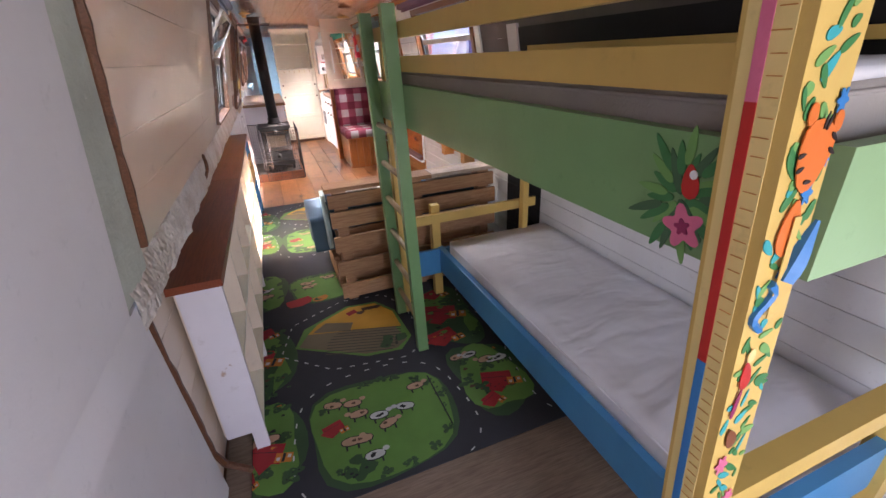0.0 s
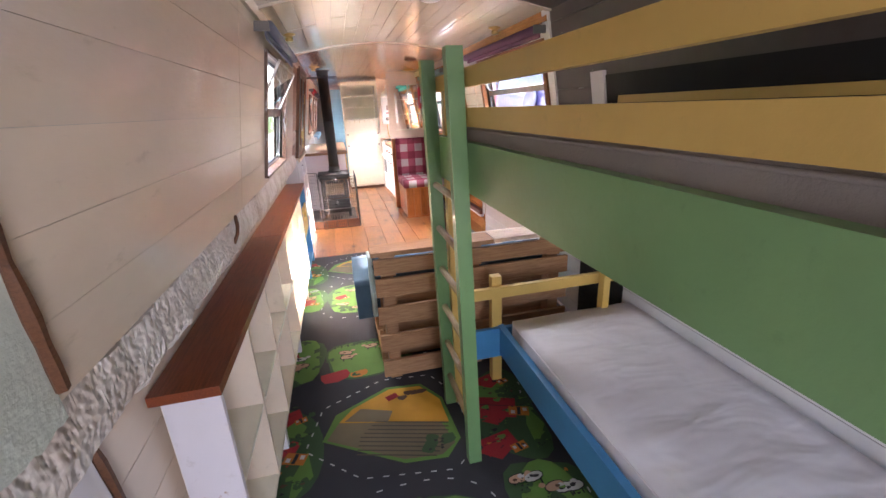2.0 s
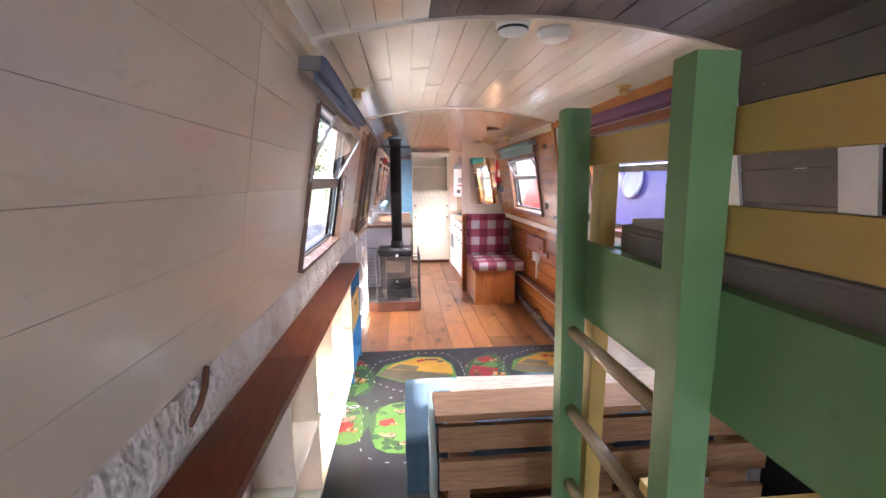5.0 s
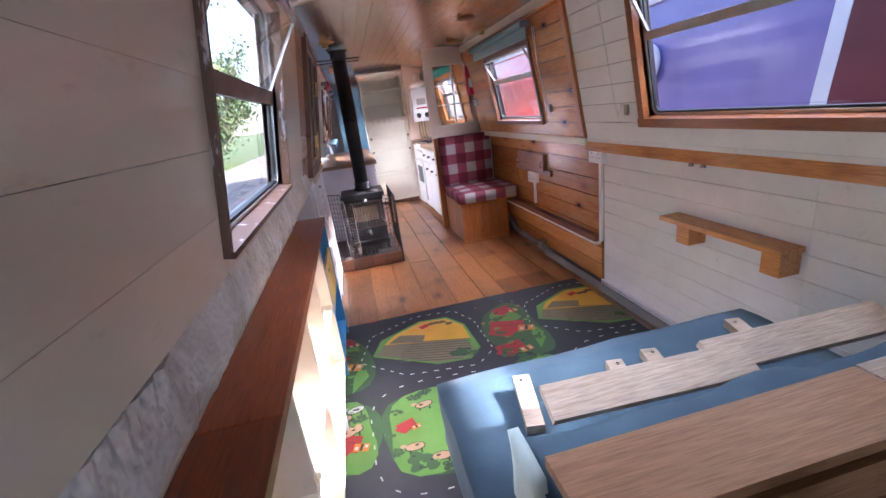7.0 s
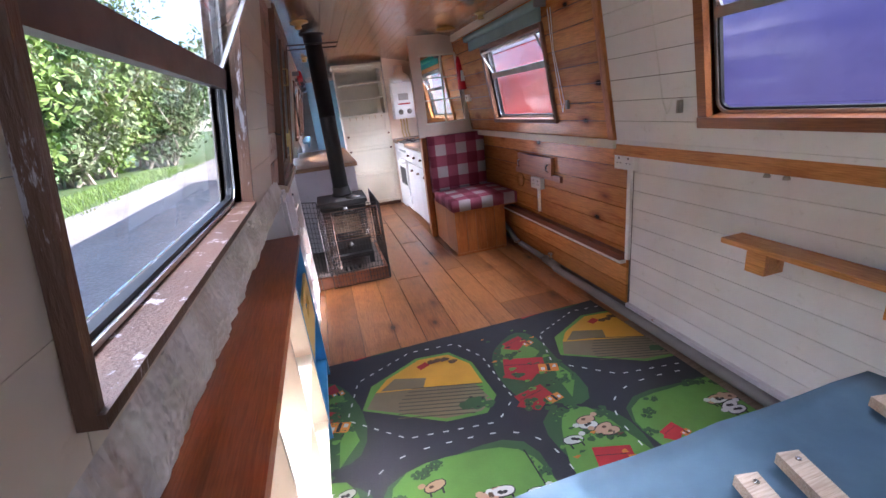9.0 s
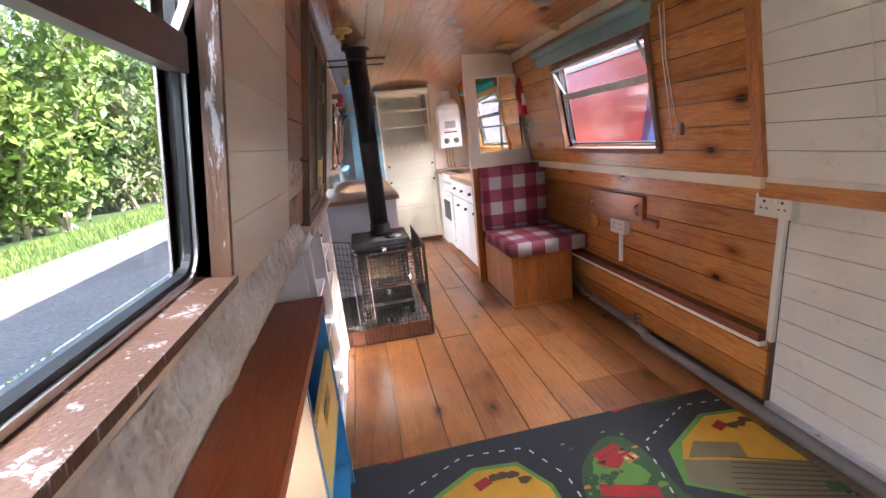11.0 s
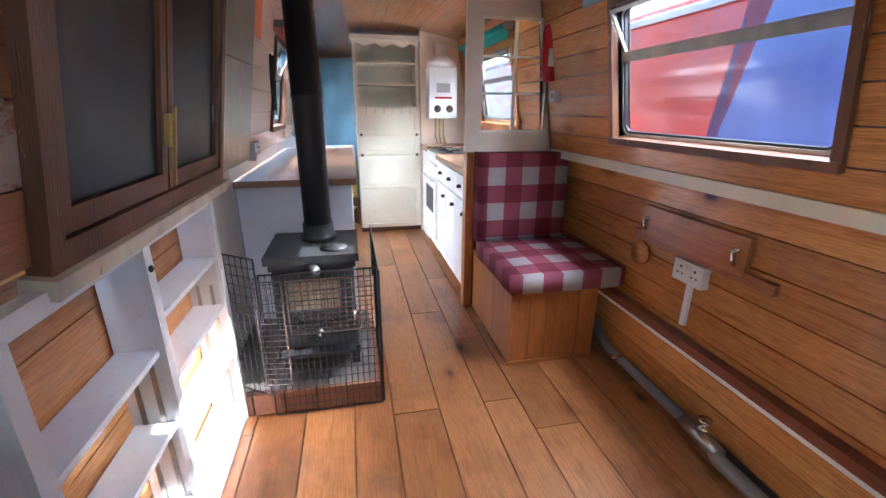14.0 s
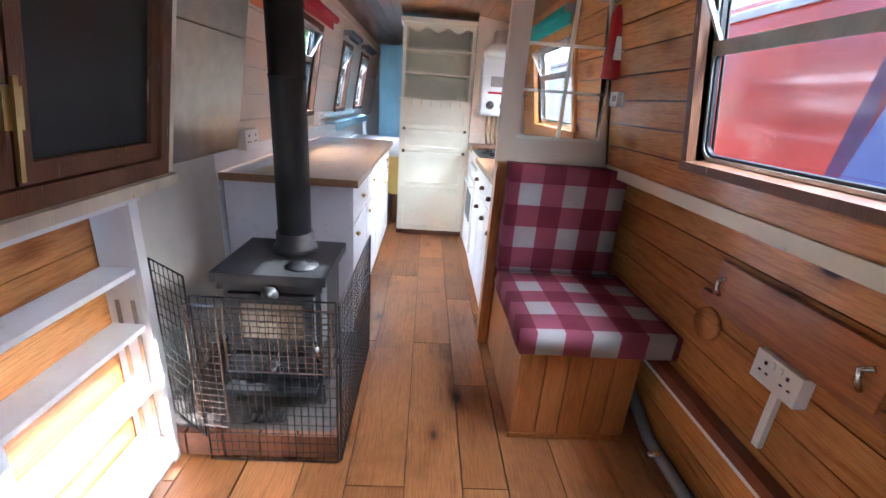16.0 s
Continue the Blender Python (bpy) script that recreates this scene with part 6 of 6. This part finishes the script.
for i in range(-1, 2):
    for j in range(-1, 2):
        ox, oy = i * 1.02, j * 2.16
        if not (MX0 - 0.9 < -0.35 + ox < MX1 + 0.9):
            continue
        # cow field
        dashes(blob(-0.345 + ox, 1.54 + oy, 0.365, 0.325, 26, 0.04, 3.4))
        printed("dark", blob(-0.345 + ox, 1.54 + oy, 0.300, 0.265, 26, 0.05, 3.6), 0)
        printed("grass", blob(-0.345 + ox, 1.54 + oy, 0.286, 0.250, 26, 0.05, 3.6), 1)
        for _ in range(10):
            cow(-0.345 + ox + rnd.uniform(-0.20, 0.22), 1.54 + oy + rnd.uniform(-0.18, 0.17))
        house(-0.55 + ox, 1.58 + oy, 0.055, 0.3)
        bush(-0.50 + ox, 1.36 + oy, 0.055)
        fence(-0.09 + ox, 1.70 + oy, -0.09 + ox, 1.42 + oy)
        for _ in range(9):
            printed("dark", quad(-0.085 + ox + rnd.uniform(-0.012, 0.012), 1.42 + oy + rnd.uniform(0, 0.28), 0.014, 0.008, 0.6), 3)
        for _ in range(16):
            a = rnd.uniform(0, 6.28)
            bush(-0.345 + ox + 0.285 * math.cos(a), 1.54 + oy + 0.245 * math.sin(a), 0.022)
        # ploughed and yellow field
        printed("grass", [(-0.66 + ox, 2.20 + oy), (-0.60 + ox, 2.36 + oy), (-0.34 + ox, 2.50 + oy), (-0.16 + ox, 2.48 + oy), (-0.075 + ox, 2.34 + oy), (-0.06 + ox, 2.05 + oy), (-0.14 + ox, 1.96 + oy), (-0.32 + ox, 1.98 + oy)], 0)
        printed("hatch", [(-0.64 + ox, 2.20 + oy), (-0.585 + ox, 2.30 + oy), (-0.12 + ox, 2.17 + oy), (-0.09 + ox, 2.03 + oy), (-0.16 + ox, 1.98 + oy), (-0.32 + ox, 2.0 + oy)], 1)
        printed("yellow", [(-0.585 + ox, 2.30 + oy), (-0.52 + ox, 2.38 + oy), (-0.33 + ox, 2.48 + oy), (-0.17 + ox, 2.46 + oy), (-0.09 + ox, 2.33 + oy), (-0.085 + ox, 2.16 + oy)], 1)
        printed("hatch", [(-0.56 + ox, 2.30 + oy), (-0.48 + ox, 2.37 + oy), (-0.33 + ox, 2.31 + oy), (-0.36 + ox, 2.24 + oy)], 2)
        for k in range(9):
            printed("stripe", quad(-0.35 + ox + 0.012 * k, 2.03 + 0.022 * k + oy, 0.40 - 0.014 * abs(k - 4), 0.007, -0.30), 3)
        for k in range(4):
            printed("brown", blob(-0.27 + ox + 0.035 * k, 2.40 + oy + rnd.uniform(-0.02, 0.03), 0.026, 0.018, 8, 0.2, 2.2), 4)
        printed("red", quad(-0.32 + ox, 2.41 + oy, 0.06, 0.04, 0.4), 5)
        bush(-0.16 + ox, 2.04 + oy, 0.06)
        dashes([(-0.73 + ox, 2.16 + oy), (-0.66 + ox, 2.42 + oy), (-0.36 + ox, 2.57 + oy), (-0.10 + ox, 2.54 + oy), (-0.01 + ox, 2.36 + oy), (0.0 + ox, 2.0 + oy), (-0.12 + ox, 1.89 + oy), (-0.5 + ox, 1.95 + oy)])
        # village
        printed("dark", blob(0.185 + ox, 2.17 + oy, 0.165, 0.30, 26, 0.12, 3), 0)
        printed("dark", blob(0.19 + ox, 1.61 + oy, 0.16, 0.235, 24, 0.12, 3), 0)
        printed("grass", blob(0.19 + ox, 1.60 + oy, 0.145, 0.215, 22, 0.14, 2.6), 1)
        printed("grass", blob(0.17 + ox, 2.32 + oy, 0.10, 0.09, 14, 0.2, 2.2), 1)
        printed("grass", [(0.24 + ox, 1.90 + oy), (0.33 + ox, 2.02 + oy), (0.30 + ox, 2.16 + oy), (0.25 + ox, 2.04 + oy)], 1)
        house(0.15 + ox, 2.19 + oy, 0.135, -0.35)
        house(0.09 + ox, 1.97 + oy, 0.10, 0.2)
        house(0.20 + ox, 2.40 + oy, 0.08, 0.3)
        house(0.20 + ox, 1.56 + oy, 0.095, -0.3)
        house(0.12 + ox, 1.46 + oy, 0.055, 0.4)
        for _ in range(20):
            bush(0.18 + ox + rnd.uniform(-0.13, 0.13), 1.9 + oy + rnd.uniform(-0.48, 0.5), 0.032)
        for _ in range(5):
            cow(0.19 + ox + rnd.uniform(-0.10, 0.10), 1.66 + oy + rnd.uniform(-0.05, 0.12))
        for _ in range(6):
            printed("grass", blob(0.18 + ox + rnd.uniform(-0.13, 0.13), 2.0 + oy + rnd.uniform(-0.1, 0.36), 0.02, 0.013, 8, 0.2, 2), 5)
        # small meadows between
        dashes([(-0.07 + ox, 2.66 + oy), (-0.09 + ox, 2.85 + oy), (-0.07 + ox, 3.1 + oy)])
        printed("dark", blob(-0.40 + ox, 2.83 + oy, 0.255, 0.195, 22, 0.08, 3), 0)
        printed("grass", blob(-0.40 + ox, 2.83 + oy, 0.24, 0.18, 22, 0.08, 3), 1)
        printed("red", blob(-0.60 + ox, 2.68 + oy, 0.08, 0.05, 8, 0.1, 4, 0.2), 2)
        printed("orange", blob(-0.47 + ox, 2.67 + oy, 0.05, 0.03, 8, 0.1, 3, 0.2), 3)
        for _ in range(7):
            cow(-0.40 + ox + rnd.uniform(-0.15, 0.18), 2.85 + oy + rnd.uniform(-0.08, 0.10))
        for _ in range(14):
            a = rnd.uniform(0, 6.28)
            bush(-0.40 + ox + 0.235 * math.cos(a), 2.83 + oy + 0.175 * math.sin(a), 0.02)
            bush(0.19 + ox + 0.14 * math.cos(a), 2.90 + oy + 0.21 * math.sin(a), 0.02)
        fence(-0.60 + ox, 2.98 + oy, -0.25 + ox, 3.0 + oy)
        printed("dark", blob(0.19 + ox, 2.90 + oy, 0.165, 0.24, 20, 0.1, 3), 0)
        printed("grass", blob(0.19 + ox, 2.90 + oy, 0.15, 0.22, 20, 0.1, 3), 1)
        house(0.17 + ox, 2.95 + oy, 0.05, 0.2)
        for _ in range(4):
            cow(0.19 + ox + rnd.uniform(-0.09, 0.09), 2.85 + oy + rnd.uniform(-0.12, 0.12))
        bush(0.10 + ox, 2.75 + oy, 0.04)
for _ in range(700):
    x, y = rnd.uniform(MX0, MX1), rnd.uniform(MY0, MY1)
    fx, fy = (x + 0.345 + 1.02 * 5) % 1.02, (y - 1.54 + 2.16 * 5) % 2.16
    if 0.37 < fx < 0.66 and (fy < 0.28 or 0.35 < fy < 0.98):
        printed(rnd.choice(("dark", "dark", "grass", "black", "orange", "brown")), blob(x, y, rnd.uniform(0.006, 0.016), rnd.uniform(0.004, 0.010), 7, 0.3, 2), 7)
for n, sheet in sheets.items():
    ob = part("print", sheet, PRINT[n], mat)
    tagged(ob, kind="stuff")


# ---- outside: towpath, hedge, canal and the neighbouring boat ----
def ground_mat(name, c, c2, scale, bump=0.6):
    m, t, b = nodes_of(name)
    t.links.new(mix_of(t, 1.0, ramp_of(t, noise_of(t, 0.8, 6), [(0.3, c2), (0.7, c)]), ramp_of(t, noise_of(t, scale, 4), [(0.3, (0.6, 0.6, 0.6)), (0.7, (1, 1, 1))]), "MULTIPLY"), b.inputs["Base Color"])
    b.inputs["Roughness"].default_value = 0.95
    bump_of(t, b, noise_of(t, scale, 4), bump, 0.02)
    return m


GZ = 0.42
m_grass = ground_mat("verge grass", (0.10, 0.17, 0.035), (0.07, 0.12, 0.03), 30)
m_gravel = ground_mat("gravel path", (0.44, 0.40, 0.375), (0.30, 0.275, 0.26), 45)
m_water = paint("canal water", (0.03, 0.035, 0.03), 0.06, 0.3)
tagged(part("ground", box(-400, -1.25, -400, 400, GZ - 1.2, GZ, 0), m_grass), "grass bank reaching away from the canal", "ground", kind="structure")
tagged(part("towpath", box(-3.9, -1.25, -60, 60, GZ + 0.001, GZ + 0.012, 0), m_gravel), "grey gravel towpath beside the boat", "path", kind="structure")
tagged(part("water", boxes([(1.06, 60, -200, 200, -0.4, 0.02), (-1.25, -1.06, -200, 200, -0.4, 0.02)], 0), m_water), "dark still canal water", "water", kind="structure")
tagged(part("hull", box(-1.04, 1.04, NEAR - 0.5, FAR + 0.5, -0.35, -0.062, 0), M["black"]), "steel hull under the floor", "hull", kind="structure")
tagged(part("far_bank", box(60, 400, -400, 400, -0.4, 0.5, 0), m_grass), "grass bank across the canal", "ground", kind="structure")

LEAF = [cloth("leaf " + n, c, darker(c, 0.55), 0.6, 40, 0.1) for n, c in (("bright", (0.20, 0.31, 0.05)), ("deep", (0.09, 0.17, 0.04)), ("grey", (0.22, 0.27, 0.12)))]
m_bark = paint("pale bark", (0.42, 0.36, 0.28), 0.9, 0.4, None, 0.8)
rnd = random.Random(5)


def hedge_tree(x, y, h, w, n, leaf):
    top = thing("hedge_tree", "tangled hedge tree with bare pale stems and small leaves", "tree", "hedge beside the towpath", (0, 0, 0))
    bm = bmesh.new()
    tips = []
    for _ in range(10):
        p = Vector((x + rnd.uniform(-0.4, 0.4), y + rnd.uniform(-0.4, 0.4), GZ))
        pts, rs, d = [p.copy()], [0.04], Vector((rnd.uniform(-0.5, 0.5), rnd.uniform(-0.6, 0.6), 1)).normalized()
        for k in range(6):
            d = (d + Vector((rnd.uniform(-0.4, 0.4), rnd.uniform(-0.4, 0.4), rnd.uniform(-0.15, 0.3)))).normalized()
            p = p + d * h / 6.5
            pts.append(p.copy())
            rs.append(0.036 * (1 - k / 6.5))
            tips.append(p.copy())
            if k > 0:
                q = p + Vector((rnd.uniform(-1, 1), rnd.uniform(-1, 1), rnd.uniform(-0.2, 0.6))) * w * 0.35
                add_tube(bm, [p, (p + q) / 2 + Vector((0, 0, 0.08)), q], [0.014, 0.010, 0.004], 5, False)
                tips.append(q)
        add_tube(bm, pts, rs, 6, False)
    part("trunk", bm, m_bark, top)
    bm = bmesh.new()
    for _ in range(n):
        t = rnd.choice(tips)
        c = t + Vector((rnd.gauss(0, 0.22), rnd.gauss(0, 0.22), rnd.gauss(0, 0.2))) * w * 0.7
        if c.z < GZ + 0.1:
            c.z = GZ + rnd.uniform(0.05, 0.5)
        s = rnd.uniform(0.034, 0.08)
        u = Vector((rnd.uniform(-1, 1), rnd.uniform(-1, 1), rnd.uniform(-1, 1))).normalized()
        v = u.cross(Vector((rnd.uniform(-1, 1), rnd.uniform(-1, 1), rnd.uniform(-1, 1)))).normalized()
        bm.faces.new([bm.verts.new(c + u * s * 1.3), bm.verts.new(c + v * s * 0.55), bm.verts.new(c - u * s * 1.3), bm.verts.new(c - v * s * 0.55)])
    part("crown", bm, leaf, top)


for k in range(13):
    hedge_tree(-5.6 + rnd.uniform(-0.7, 0.5), 1.5 + k * 1.55, rnd.uniform(3.2, 4.4), rnd.uniform(0.9, 1.3), 8500, LEAF[k % 3])
for k in range(8):
    hedge_tree(-8.2 + rnd.uniform(-0.8, 0.8), 1.0 + k * 2.7, rnd.uniform(6.5, 8.5), 2.3, 11000, LEAF[(k + 1) % 3])
bm = bmesh.new()
for _ in range(9000):
    x, y = rnd.uniform(-5.2, -3.7), rnd.uniform(0, 16)
    if x > -4.0 and rnd.random() < 0.5:
        continue
    a, hh = rnd.uniform(0, 6.28), rnd.uniform(0.03, 0.10)
    d = Vector((math.cos(a), math.sin(a), 0)) * 0.006
    p = Vector((x, y, GZ))
    bm.faces.new([bm.verts.new(p - d), bm.verts.new(p + d), bm.verts.new(p + Vector((rnd.uniform(-0.03, 0.03), rnd.uniform(-0.03, 0.03), hh)))])
tagged(part("verge_grass", bm, LEAF[0]), "short green grass along the path", "grass", kind="stuff")

boat = thing("neighbour_boat", "red and purple painted narrowboat moored alongside", "boat")
m_purple = paint("purple boat paint", (0.24, 0.20, 0.45), 0.25, 0.2, None, 0.05, coat=0.5)
m_blue2 = paint("blue boat paint", (0.16, 0.20, 0.48), 0.25, 0.2, None, 0.05, coat=0.5)
m_red2 = paint("red boat paint", (0.72, 0.085, 0.06), 0.25, 0.2, None, 0.05, coat=0.5)


def boat_panel(y0, y1, m, z0=0.75, z1=1.84, skew=0.0):
    bm = bmesh.new()
    vs = [bm.verts.new((1.66 + 0.15 * (z - 0.75) + d, y + (skew if (z > 1 and y == y0) else 0), z)) for d in (0, 0.05) for y, z in ((y0, z0), (y1, z0), (y1, z1), (y0, z1))]
    for f in ((0, 1, 2, 3), (7, 6, 5, 4), (0, 4, 5, 1), (1, 5, 6, 2), (2, 6, 7, 3), (3, 7, 4, 0)):
        bm.faces.new([vs[k] for k in f])
    part("cabin_side", bm, m, boat)


boat_panel(6.46, 16, m_red2, skew=-0.12)
boat_panel(5.62, 6.50, m_blue2)
boat_panel(3.98, 5.62, m_purple)
boat_panel(3.90, 3.978, M["white"])
boat_panel(-6, 3.898, paint("maroon boat paint", (0.14, 0.02, 0.03), 0.3, 0.2))
part("hull_side", box(1.55, 3.4, -6, 16, -0.1, 0.70, 0.02), paint("black hull paint", (0.02, 0.02, 0.022), 0.5, 0.3), boat)
part("gunwale", box(1.52, 1.72, -6, 16, 0.70, 0.75, 0.01), m_red2, boat)
part("roof", box(1.80, 3.2, -6, 16, 1.82, 1.86, 0.01), M["lilac"], boat, "pale grey roof")
part("handrail", tube([(1.86, -6, 1.90), (1.86, 16, 1.90)], 0.018, 8), m_red2, boat)
pr = part("porthole", lathe([(0.16, 0), (0.16, 0.02), (0.13, 0.022), (0.125, 0.012)], (0, 0, 0), 26), M["lilac"], boat)
pr.matrix_basis = pose(1.735, 5.25, 1.40, 0, -82, 0)

# ---- floor planks and the bare boards under the mat ----
part("board", box(-0.955, 0.955, NEAR, 4.50, -0.0135, 0.0, 0), M["ply"], floor, "worn bare ply")
rnd = random.Random(8)
x = -0.955
while x < 0.95:
    w = rnd.choice((0.14, 0.16, 0.18, 0.20))
    y = 4.502
    while y < FAR - 0.01:
        l = rnd.choice((0.55, 0.9, 1.3, 1.8, 2.2))
        e = min(FAR, y + l)
        if FAR - e < 0.3:
            e = FAR
        bm = box(x + 0.0022, min(x + w, 0.955) - 0.0022, y + 0.0014, e - 0.0014, -0.0135, -rnd.uniform(0, 0.002), 0.002)
        part("plank", bm, M["floor"], floor)
        y = e
    x += w
